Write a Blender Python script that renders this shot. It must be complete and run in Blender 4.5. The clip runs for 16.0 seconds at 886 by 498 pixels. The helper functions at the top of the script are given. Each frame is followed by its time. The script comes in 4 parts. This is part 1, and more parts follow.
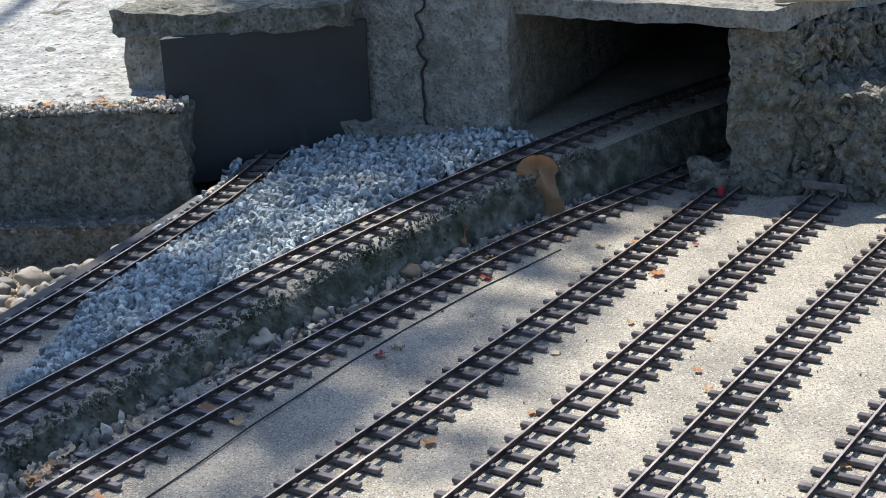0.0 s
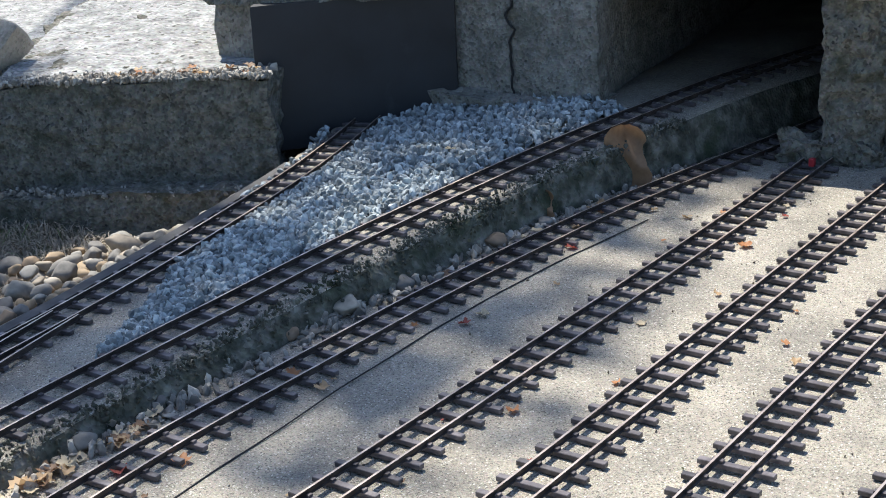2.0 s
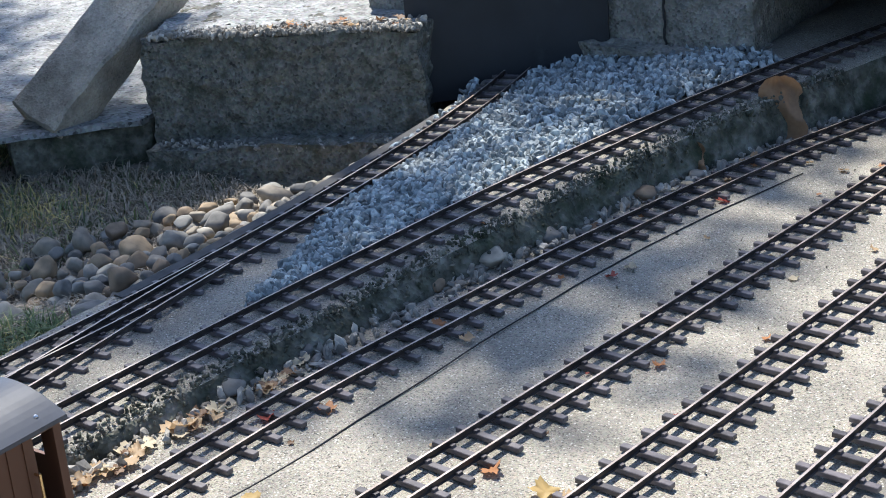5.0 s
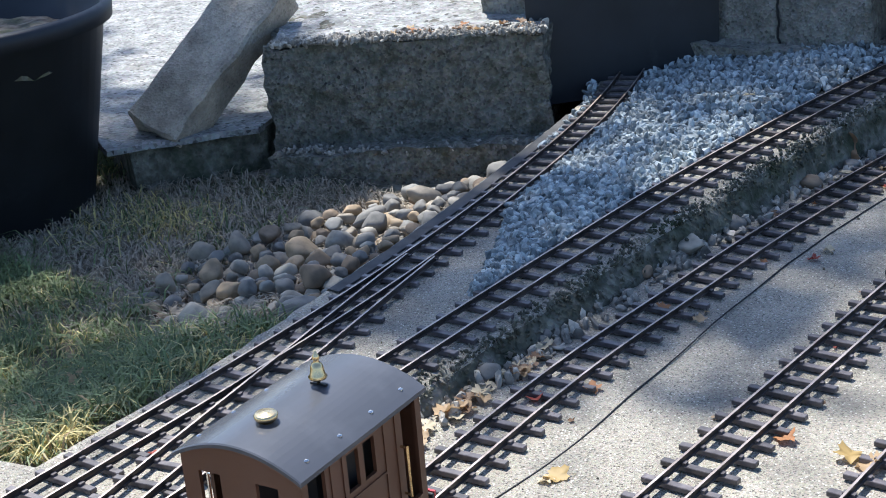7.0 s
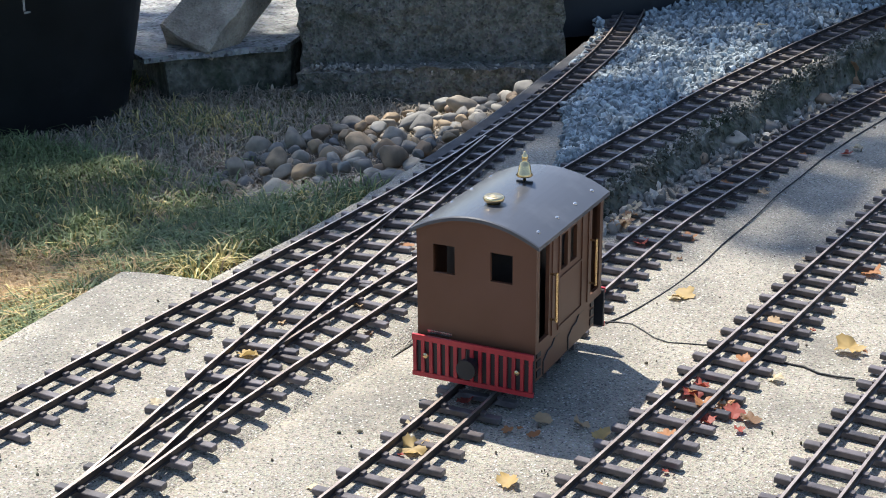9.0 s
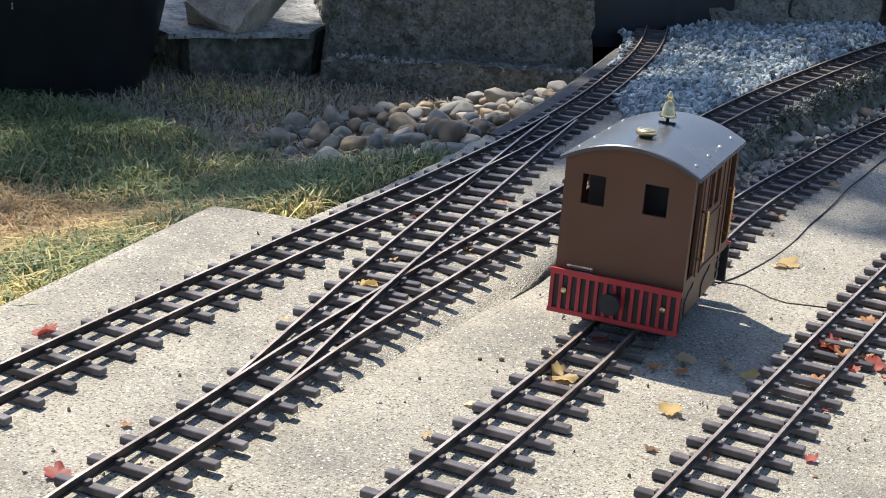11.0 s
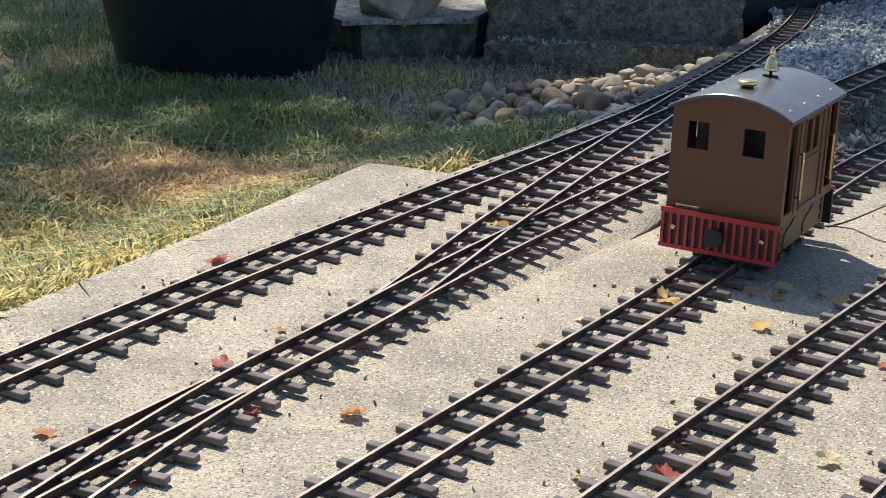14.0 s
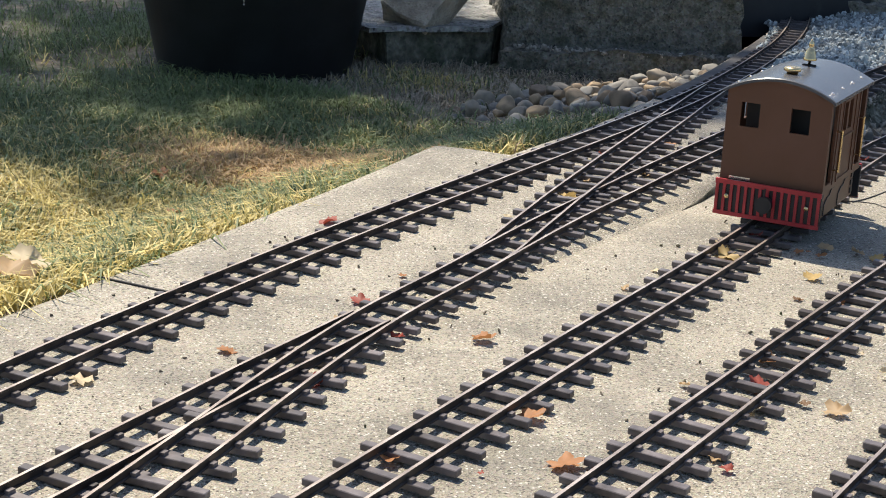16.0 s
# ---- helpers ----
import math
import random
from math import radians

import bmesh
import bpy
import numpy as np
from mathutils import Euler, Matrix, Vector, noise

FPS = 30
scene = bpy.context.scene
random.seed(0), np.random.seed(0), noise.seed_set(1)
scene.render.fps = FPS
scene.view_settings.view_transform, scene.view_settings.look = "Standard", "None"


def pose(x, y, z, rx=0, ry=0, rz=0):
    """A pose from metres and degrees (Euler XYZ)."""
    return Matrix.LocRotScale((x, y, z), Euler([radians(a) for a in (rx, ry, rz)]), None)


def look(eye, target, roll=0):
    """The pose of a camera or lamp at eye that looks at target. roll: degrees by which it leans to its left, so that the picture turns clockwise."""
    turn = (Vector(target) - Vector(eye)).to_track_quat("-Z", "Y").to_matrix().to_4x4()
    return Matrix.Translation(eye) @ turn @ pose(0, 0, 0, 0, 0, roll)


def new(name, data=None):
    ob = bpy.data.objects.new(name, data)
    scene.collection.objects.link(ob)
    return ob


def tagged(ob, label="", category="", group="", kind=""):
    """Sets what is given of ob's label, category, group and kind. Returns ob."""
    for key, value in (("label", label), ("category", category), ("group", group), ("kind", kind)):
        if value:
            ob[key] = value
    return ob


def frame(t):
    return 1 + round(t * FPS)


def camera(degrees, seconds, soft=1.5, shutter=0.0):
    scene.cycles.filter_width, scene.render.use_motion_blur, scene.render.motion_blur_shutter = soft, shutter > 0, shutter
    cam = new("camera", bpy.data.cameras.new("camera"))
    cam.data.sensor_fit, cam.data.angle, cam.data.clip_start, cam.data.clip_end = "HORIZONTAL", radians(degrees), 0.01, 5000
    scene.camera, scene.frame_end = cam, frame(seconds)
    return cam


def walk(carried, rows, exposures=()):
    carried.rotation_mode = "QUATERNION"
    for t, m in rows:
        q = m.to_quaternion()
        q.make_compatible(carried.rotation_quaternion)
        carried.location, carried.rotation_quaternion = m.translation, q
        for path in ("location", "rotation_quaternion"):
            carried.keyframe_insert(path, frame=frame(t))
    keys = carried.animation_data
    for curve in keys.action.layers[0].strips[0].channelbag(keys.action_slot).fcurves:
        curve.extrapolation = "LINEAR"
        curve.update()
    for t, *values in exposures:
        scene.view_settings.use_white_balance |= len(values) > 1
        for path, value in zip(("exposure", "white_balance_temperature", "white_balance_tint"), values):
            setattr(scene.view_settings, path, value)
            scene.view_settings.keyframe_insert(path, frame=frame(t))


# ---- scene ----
cam = camera(32.8, 16.0, 1.0)
EXPOSURES = [(0, 1.04, 6130, 10), (4, 1.04, 6020, 10), (7, 1.07, 5720, 10), (9, 1.0, 6080, 10), (11.3, 0.88, 6380, 10), (12, 0.81, 6620, 10), (16, 0.77, 6720, 10)]
PATH = [
    (0, (0.968, -1.386, 0.824), (-0.044, 0.212, 0.174), -2.5),
    (0.5, (0.969, -1.386, 0.822), (-0.056, 0.203, 0.17), -2.6),
    (1, (0.969, -1.388, 0.823), (-0.073, 0.187, 0.164), -2.7),
    (1.5, (0.967, -1.387, 0.818), (-0.1, 0.167, 0.15), -2.8),
    (2, (0.968, -1.385, 0.818), (-0.134, 0.139, 0.138), -3.0),
    (2.5, (0.975, -1.377, 0.813), (-0.169, 0.111, 0.123), -3.4),
    (3, (0.97, -1.372, 0.811), (-0.215, 0.079, 0.11), -3.8),
    (3.5, (0.966, -1.372, 0.809), (-0.25, 0.05, 0.102), -4.3),
    (3.7, (0.965, -1.372, 0.81), (-0.259, 0.041, 0.098), -4.1),
    (5.8, (0.97, -1.376, 0.806), (-0.292, -0.002, 0.084), -5.1),
    (6, (0.952, -1.386, 0.8), (-0.297, 0.0, 0.081), -4.9),
    (6.5, (0.829, -1.499, 0.814), (-0.383, -0.074, 0.105), -5.0),
    (7, (0.682, -1.673, 0.805), (-0.491, -0.211, 0.108), -4.9),
    (7.5, (0.693, -1.807, 0.771), (-0.453, -0.315, 0.096), -4.0),
    (8, (0.692, -1.919, 0.752), (-0.426, -0.403, 0.083), -3.1),
    (8.5, (0.645, -1.988, 0.724), (-0.426, -0.442, 0.045), -2.1),
    (9, (0.527, -2.112, 0.692), (-0.469, -0.517, 0.008), -0.5),
    (9.2, (0.495, -2.151, 0.676), (-0.471, -0.541, -0.012), 0.1),
    (11.3, (0.3, -2.244, 0.531), (-0.597, -0.556, -0.058), 4.7),
    (11.5, (0.296, -2.249, 0.536), (-0.621, -0.573, -0.056), 4.8),
    (12, (0.305, -2.289, 0.542), (-0.666, -0.646, -0.057), 4.6),
    (12.5, (0.357, -2.318, 0.538), (-0.675, -0.716, -0.068), 3.8),
    (13, (0.414, -2.322, 0.547), (-0.662, -0.75, -0.061), 2.9),
    (13.5, (0.465, -2.347, 0.533), (-0.636, -0.792, -0.075), 2.3),
    (14, (0.484, -2.378, 0.533), (-0.623, -0.827, -0.074), 1.9),
    (14.5, (0.478, -2.479, 0.523), (-0.625, -0.923, -0.079), 1.9),
    (15, (0.474, -2.567, 0.527), (-0.618, -1.001, -0.07), 2.2),
    (15.5, (0.472, -2.625, 0.52), (-0.603, -1.042, -0.063), 2.5),
    (16, (0.479, -2.665, 0.518), (-0.576, -1.064, -0.053), 2.8),
]
walk(cam, [(t, look(eye, target, roll)) for t, eye, target, roll in PATH], EXPOSURES)

# ---- world and sun ----
world = bpy.data.worlds.new("world")
scene.world = world
world.use_nodes = True
wn = world.node_tree
sky = wn.nodes.new("ShaderNodeTexSky")
sky.sky_type, sky.sun_disc, sky.ozone_density = "NISHITA", False, 2.8
SUN = Vector((-0.094, 0.055, 0.185)).normalized()
sky.sun_elevation = math.asin(SUN.z)
sky.sun_rotation = math.atan2(SUN.x, SUN.y)
wn.links.new(sky.outputs[0], wn.nodes["Background"].inputs[0])
wn.nodes["Background"].inputs[1].default_value = 0.094
sun = new("sun", bpy.data.lights.new("sun", "SUN"))
sun.data.energy, sun.data.angle, sun.data.color = 4.15, radians(0.6), (1.0, 0.92, 0.79)
sun.matrix_world = look(SUN * 10, (0, 0, 0))


# ---- materials ----
def material(name, base, rough=0.8, metal=0.0, dark=None, light=None, scale=30.0, speck=0.0, speck_scale=400.0, bump=0.3,
             stain=None, stain_scale=3.0, stain_at=0.55, per_object=0.0, per_island=0.0, detail=8.0, coat=0.0, palette=None, chip=None):
    """Noise at two scales between dark and light, fine speckle, stains of another colour, and relief."""
    m = bpy.data.materials.new(name)
    m.use_nodes = True
    t = m.node_tree
    n, l = t.nodes, t.links
    b = n["Principled BSDF"]
    b.inputs["Roughness"].default_value, b.inputs["Metallic"].default_value = rough, metal
    b.inputs["Coat Weight"].default_value = coat
    dark = dark or tuple(c * 0.7 for c in base)
    light = light or tuple(min(1, c * 1.25) for c in base)
    geo = n.new("ShaderNodeNewGeometry")
    noise_a = n.new("ShaderNodeTexNoise")
    noise_a.inputs["Scale"].default_value, noise_a.inputs["Detail"].default_value = scale, detail
    l.new(geo.outputs["Position"], noise_a.inputs["Vector"])
    ramp = n.new("ShaderNodeValToRGB")
    ramp.color_ramp.elements[0].position, ramp.color_ramp.elements[1].position = 0.3, 0.7
    ramp.color_ramp.elements[0].color, ramp.color_ramp.elements[1].color = (*dark, 1), (*light, 1)
    mid = ramp.color_ramp.elements.new(0.5)
    mid.color = (*base, 1)
    l.new(noise_a.outputs["Fac"], ramp.inputs[0])
    colour, height = ramp.outputs[0], noise_a.outputs["Fac"]
    if speck:
        v = n.new("ShaderNodeTexVoronoi")
        v.inputs["Scale"].default_value = speck_scale
        l.new(geo.outputs["Position"], v.inputs["Vector"])
        mix = n.new("ShaderNodeMix")
        mix.data_type, mix.blend_type = "RGBA", "OVERLAY"
        mix.inputs[0].default_value = speck
        l.new(colour, mix.inputs[6])
        hsv = n.new("ShaderNodeHueSaturation")
        hsv.inputs["Saturation"].default_value = 0.12
        l.new(v.outputs["Color"], hsv.inputs["Color"])
        l.new(hsv.outputs[0], mix.inputs[7])
        colour = mix.outputs[2]
        add = n.new("ShaderNodeMath")
        add.operation = "MULTIPLY_ADD"
        add.inputs[1].default_value = 0.5
        l.new(v.outputs["Distance"], add.inputs[0])
        l.new(height, add.inputs[2])
        height = add.outputs[0]
    if stain:
        s = n.new("ShaderNodeTexNoise")
        s.inputs["Scale"].default_value, s.inputs["Detail"].default_value, s.inputs["Roughness"].default_value = stain_scale, 6, 0.65
        l.new(geo.outputs["Position"], s.inputs["Vector"])
        r = n.new("ShaderNodeMapRange")
        r.inputs[1].default_value, r.inputs[2].default_value = stain_at, stain_at + 0.18
        l.new(s.outputs["Fac"], r.inputs[0])
        mix = n.new("ShaderNodeMix")
        mix.data_type = "RGBA"
        mix.inputs[7].default_value = (*stain, 1)
        l.new(r.outputs[0], mix.inputs[0])
        l.new(colour, mix.inputs[6])
        colour = mix.outputs[2]
    if chip:
        # pale and dark aggregate showing at the surface; SLAB's pale chips also paint sun glitter
        v = n.new("ShaderNodeTexVoronoi")
        v.inputs["Scale"].default_value = chip[0]
        l.new(geo.outputs["Position"], v.inputs["Vector"])
        sep = n.new("ShaderNodeSeparateColor")
        l.new(v.outputs["Color"], sep.inputs[0])
        for channel, tint, share in ((0, chip[1], chip[3]), (1, chip[2], chip[3])):
            gt = n.new("ShaderNodeMath")
            gt.operation = "GREATER_THAN"
            gt.inputs[1].default_value = 1 - share
            l.new(sep.outputs[channel], gt.inputs[0])
            lt = n.new("ShaderNodeMath")
            lt.operation = "LESS_THAN"
            lt.inputs[1].default_value = 0.42
            l.new(v.outputs["Distance"], lt.inputs[0])
            both = n.new("ShaderNodeMath")
            both.operation = "MULTIPLY"
            l.new(gt.outputs[0], both.inputs[0])
            l.new(lt.outputs[0], both.inputs[1])
            mix = n.new("ShaderNodeMix")
            mix.data_type = "RGBA"
            mix.inputs[7].default_value = (*tint, 1)
            l.new(both.outputs[0], mix.inputs[0])
            l.new(colour, mix.inputs[6])
            colour = mix.outputs[2]
    if palette:
        # each object takes a stone colour of its own
        pr = n.new("ShaderNodeValToRGB")
        pr.color_ramp.interpolation = "CONSTANT"
        for k, tint in enumerate(palette):
            e = pr.color_ramp.elements[k] if k < 2 else pr.color_ramp.elements.new(k / len(palette))
            e.position, e.color = k / len(palette), (*tint, 1)
        l.new(n.new("ShaderNodeObjectInfo").outputs["Random"], pr.inputs[0])
        mix = n.new("ShaderNodeMix")
        mix.data_type, mix.blend_type = "RGBA", "MULTIPLY"
        mix.inputs[0].default_value = 1.0
        l.new(colour, mix.inputs[6])
        l.new(pr.outputs[0], mix.inputs[7])
        colour = mix.outputs[2]
    if per_object or per_island:
        rnd = geo.outputs["Random Per Island"] if per_island else n.new("ShaderNodeObjectInfo").outputs["Random"]
        k = per_object or per_island
        r = n.new("ShaderNodeMapRange")
        r.inputs[3].default_value, r.inputs[4].default_value = 1 - k, 1 + k
        l.new(rnd, r.inputs[0])
        hsv = n.new("ShaderNodeHueSaturation")
        l.new(r.outputs[0], hsv.inputs["Value"])
        l.new(colour, hsv.inputs["Color"])
        colour = hsv.outputs[0]
    l.new(colour, b.inputs["Base Color"])
    if bump:
        bp = n.new("ShaderNodeBump")
        bp.inputs["Strength"].default_value, bp.inputs["Distance"].default_value = bump, 0.004
        l.new(height, bp.inputs["Height"])
        l.new(bp.outputs[0], b.inputs["Normal"])
    return m


# Its pale chips are aggregate and also hold the sun's glitter as colour.
SLAB = material("slab_concrete", (0.225, 0.204, 0.163), 0.72, dark=(0.16, 0.147, 0.12), light=(0.28, 0.254, 0.203), scale=9, speck=0.75,
                speck_scale=520, bump=0.7, stain=(0.15, 0.14, 0.117), stain_scale=3.5, stain_at=0.56, chip=(330, (0.55, 0.52, 0.46), (0.1, 0.09, 0.075), 0.13))
OLD = material("old_concrete", (0.17, 0.162, 0.137), 0.95, dark=(0.12, 0.115, 0.098), light=(0.225, 0.215, 0.185), scale=34, speck=0.6,
               speck_scale=190, bump=1.0, stain=(0.1, 0.1, 0.075), stain_scale=9, stain_at=0.55)
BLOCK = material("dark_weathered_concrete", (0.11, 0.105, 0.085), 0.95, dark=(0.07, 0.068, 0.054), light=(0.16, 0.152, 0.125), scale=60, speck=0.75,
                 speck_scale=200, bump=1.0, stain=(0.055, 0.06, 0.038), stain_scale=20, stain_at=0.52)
# Mossy, and coloured darker still for the shade on the bank's face.
MOSSY_SHADED = material("mossy_shaded_concrete", (0.085, 0.084, 0.062), 0.97, dark=(0.025, 0.028, 0.018), light=(0.2, 0.19, 0.155), scale=30, speck=0.4,
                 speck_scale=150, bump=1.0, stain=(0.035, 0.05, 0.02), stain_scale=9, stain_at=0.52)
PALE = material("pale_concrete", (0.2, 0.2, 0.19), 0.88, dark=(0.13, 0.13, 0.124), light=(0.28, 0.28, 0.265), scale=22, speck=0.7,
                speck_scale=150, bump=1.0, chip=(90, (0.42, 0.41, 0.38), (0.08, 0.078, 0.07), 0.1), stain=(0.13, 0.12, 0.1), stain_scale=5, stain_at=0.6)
TAN = material("tan_stone", (0.36, 0.31, 0.24), 0.9, scale=20, speck=0.3, speck_scale=220, bump=0.6, stain=(0.24, 0.2, 0.15), stain_scale=8)
CRUMB = material("crumbled_aggregate", (0.3, 0.275, 0.23), 0.9, dark=(0.17, 0.155, 0.13), light=(0.42, 0.39, 0.33), scale=60, bump=0.4, per_island=0.55)
GRAVEL = material("blue_grey_gravel", (0.3, 0.335, 0.34), 0.85, dark=(0.15, 0.168, 0.163), light=(0.44, 0.47, 0.45), scale=90, bump=0.3, per_island=0.6)
PEBBLE = material("pebble_stone", (0.8, 0.78, 0.74), 0.75, dark=(0.5, 0.5, 0.48), light=(1.0, 0.97, 0.92), scale=45, bump=0.25,
                  palette=((0.25, 0.24, 0.22), (0.4, 0.3, 0.19), (0.33, 0.32, 0.29), (0.27, 0.2, 0.135), (0.46, 0.42, 0.35), (0.19, 0.185, 0.175), (0.36, 0.31, 0.24)))
EARTH = material("earth", (0.17, 0.14, 0.105), 1.0, dark=(0.06, 0.05, 0.038), light=(0.3, 0.26, 0.2), scale=38, bump=1.0, stain=(0.08, 0.1, 0.04),
                 stain_scale=5, stain_at=0.5)
PLASTIC = material("dusty_black_sleeper_plastic", (0.1, 0.086, 0.087), 0.42, dark=(0.055, 0.047, 0.047), light=(0.155, 0.135, 0.134), scale=60, bump=0.12,
                   stain=(0.17, 0.15, 0.14), stain_scale=16, stain_at=0.56, per_object=0.35)
RAIL = material("weathered_rail_metal", (0.06, 0.047, 0.041), 0.45, 0.4, dark=(0.032, 0.026, 0.023), light=(0.1, 0.08, 0.067), scale=40, bump=0.1)
# Worn head; the sun's highlight along it is put into the bright colour.
RAIL_TOP = material("lit_worn_rail_head", (0.42, 0.35, 0.3), 0.38, 0.55, dark=(0.28, 0.225, 0.19), light=(0.56, 0.48, 0.42), scale=30, bump=0.06)
MAROON = material("maroon_paint", (0.115, 0.045, 0.021), 0.47, scale=10, dark=(0.1, 0.042, 0.023), light=(0.13, 0.054, 0.03), bump=0.03)
ROOF = material("dark_grey_roof_paint", (0.07, 0.073, 0.082), 0.27, scale=15, bump=0.03, light=(0.1, 0.103, 0.115), dark=(0.07, 0.073, 0.085))
RED = material("red_paint", (0.42, 0.028, 0.035), 0.4, scale=20, bump=0.03)
BLACK = material("black_paint", (0.016, 0.016, 0.018), 0.5, scale=30, bump=0.05)
BRASS = material("polished_brass", (0.8, 0.6, 0.32), 0.24, 1.0, scale=60, bump=0.02)
STEEL = material("bright_steel", (0.72, 0.7, 0.66), 0.25, 1.0, scale=60, bump=0.02)
# Also colours the sheet that stands in for the small tunnel's shade.
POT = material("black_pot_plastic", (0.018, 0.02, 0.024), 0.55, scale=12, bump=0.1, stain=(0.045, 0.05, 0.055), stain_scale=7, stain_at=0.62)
WOOD = material("weathered_plank", (0.36, 0.29, 0.2), 0.8, scale=30, bump=0.4)
CABLE = material("black_cable", (0.012, 0.012, 0.012), 0.6, bump=0)
EDGE = material("dark_edging", (0.075, 0.072, 0.07), 0.85, scale=30, bump=0.4, stain=(0.11, 0.1, 0.09), stain_scale=12, stain_at=0.6)
BARK = material("bark", (0.09, 0.07, 0.05), 0.95, scale=20, bump=1.0)


def thin(name, base, spread=0.35, through_light=0.3):
    """Leaf and grass: a diffuse sheet that lets some light through, each island of a shade of its own."""
    m = bpy.data.materials.new(name)
    m.use_nodes = True
    t = m.node_tree
    n, l = t.nodes, t.links
    b = n["Principled BSDF"]
    b.inputs["Roughness"].default_value = 0.6
    geo = n.new("ShaderNodeNewGeometry")
    nz = n.new("ShaderNodeTexNoise")
    nz.inputs["Scale"].default_value = 120
    l.new(geo.outputs["Position"], nz.inputs["Vector"])
    add = n.new("ShaderNodeMath")
    add.operation = "ADD"
    l.new(geo.outputs["Random Per Island"], add.inputs[0])
    l.new(nz.outputs["Fac"], add.inputs[1])
    r = n.new("ShaderNodeMapRange")
    r.inputs[2].default_value = 2
    r.inputs[3].default_value, r.inputs[4].default_value = 1 - spread, 1 + spread
    l.new(add.outputs[0], r.inputs[0])
    hsv = n.new("ShaderNodeHueSaturation")
    hsv.inputs["Color"].default_value = (*base, 1)
    l.new(r.outputs[0], hsv.inputs["Value"])
    tr = n.new("ShaderNodeBsdfTranslucent")
    mix = n.new("ShaderNodeMixShader")
    mix.inputs[0].default_value = through_light
    for s in (b.inputs["Base Color"], tr.inputs["Color"]):
        l.new(hsv.outputs[0], s)
    l.new(b.outputs[0], mix.inputs[1])
    l.new(tr.outputs[0], mix.inputs[2])
    l.new(mix.outputs[0], n["Material Output"].inputs[0])
    return m


GRASS = thin("green_grass", (0.17, 0.215, 0.088), 0.9)
STRAW = thin("dry_straw", (0.6, 0.5, 0.2), 0.7)
THATCH = thin("brown_thatch", (0.5, 0.34, 0.17), 0.7)
LITTER = thin("dry_stems", (0.36, 0.3, 0.22), 0.7, 0.1)
LEAF = {"orange": thin("orange_leaf", (0.38, 0.17, 0.065), 0.5), "red": thin("red_leaf", (0.3, 0.06, 0.04), 0.5), "yellow": thin("yellow_leaf", (0.46, 0.32, 0.12), 0.5),
        "tan": thin("tan_leaf", (0.45, 0.31, 0.17)), "pale": thin("pale_leaf", (0.6, 0.5, 0.33)), "brown": thin("brown_leaf", (0.2, 0.115, 0.06)), "dry": thin("dry_standing_leaf", (0.32, 0.195, 0.105), 0.5)}
CROWN = thin("crown_leaf", (0.06, 0.09, 0.03))


# ---- shape helpers ----
def part(name, bm, mat, parent=None, label="", smooth=False):
    """Links a bmesh as one mesh object under a thing or under a part."""
    me = bpy.data.meshes.new(name)
    bm.to_mesh(me)
    bm.free()
    me.materials.append(mat)
    if smooth:
        me.polygons.foreach_set("use_smooth", [True] * len(me.polygons))
    ob = new(name, me)
    if parent:
        ob.parent = parent
    return tagged(ob, label)


def pydata(name, verts, faces, mat, parent=None, label="", smooth=False):
    me = bpy.data.meshes.new(name)
    me.from_pydata(verts, [], faces)
    me.materials.append(mat)
    if smooth:
        me.polygons.foreach_set("use_smooth", [True] * len(me.polygons))
    me.update()
    ob = new(name, me)
    if parent:
        ob.parent = parent
    return tagged(ob, label)


def box(x0, x1, y0, y1, z0, z1, bevel=0.0, bm=None, segments=1):
    bm = bm or bmesh.new()
    made = bmesh.ops.create_cube(bm, size=1, matrix=Matrix.LocRotScale(((x0 + x1) / 2, (y0 + y1) / 2, (z0 + z1) / 2), None, (x1 - x0, y1 - y0, z1 - z0)))
    if bevel:
        edges = list({e for v in made["verts"] for e in v.link_edges})
        bmesh.ops.bevel(bm, geom=edges, offset=bevel, segments=segments, affect="EDGES")
    return bm


def tube(a, b, r, bm=None, n=10, r2=None):
    bm = bm or bmesh.new()
    a, b = Vector(a), Vector(b)
    m = Matrix.Translation((a + b) / 2) @ (b - a).to_track_quat("Z", "Y").to_matrix().to_4x4()
    bmesh.ops.create_cone(bm, segments=n, radius1=r, radius2=r if r2 is None else r2, depth=(b - a).length, cap_ends=True, matrix=m)
    return bm


def lathe(profile, n=24, at=(0, 0, 0), bm=None):
    """Turns (radius, height) pairs round the upright axis."""
    bm = bm or bmesh.new()
    rings = []
    for r, z in profile:
        rings.append([bm.verts.new((at[0] + r * math.cos(2 * math.pi * k / n), at[1] + r * math.sin(2 * math.pi * k / n), at[2] + z)) for k in range(n)])
    for a, b in zip(rings, rings[1:]):
        for k in range(n):
            bm.faces.new((a[k], a[(k + 1) % n], b[(k + 1) % n], b[k]))
    bm.faces.new(rings[0][::-1])
    bm.faces.new(rings[-1])
    return bm


def roughen(bm, amount, scale, cuts=0, seed=0.0, fine=0.0):
    """Cuts the faces up and pushes the points about, for broken concrete."""
    if cuts:
        bmesh.ops.subdivide_edges(bm, edges=bm.edges[:], cuts=cuts, use_grid_fill=True)
    off = Vector((seed, seed * 1.7, seed * 0.3))
    for v in bm.verts:
        d = noise.noise_vector((v.co + off) * scale) * amount
        if fine:
            d += noise.noise_vector((v.co + off) * scale * 4.3) * fine
        v.co += d
    return bm


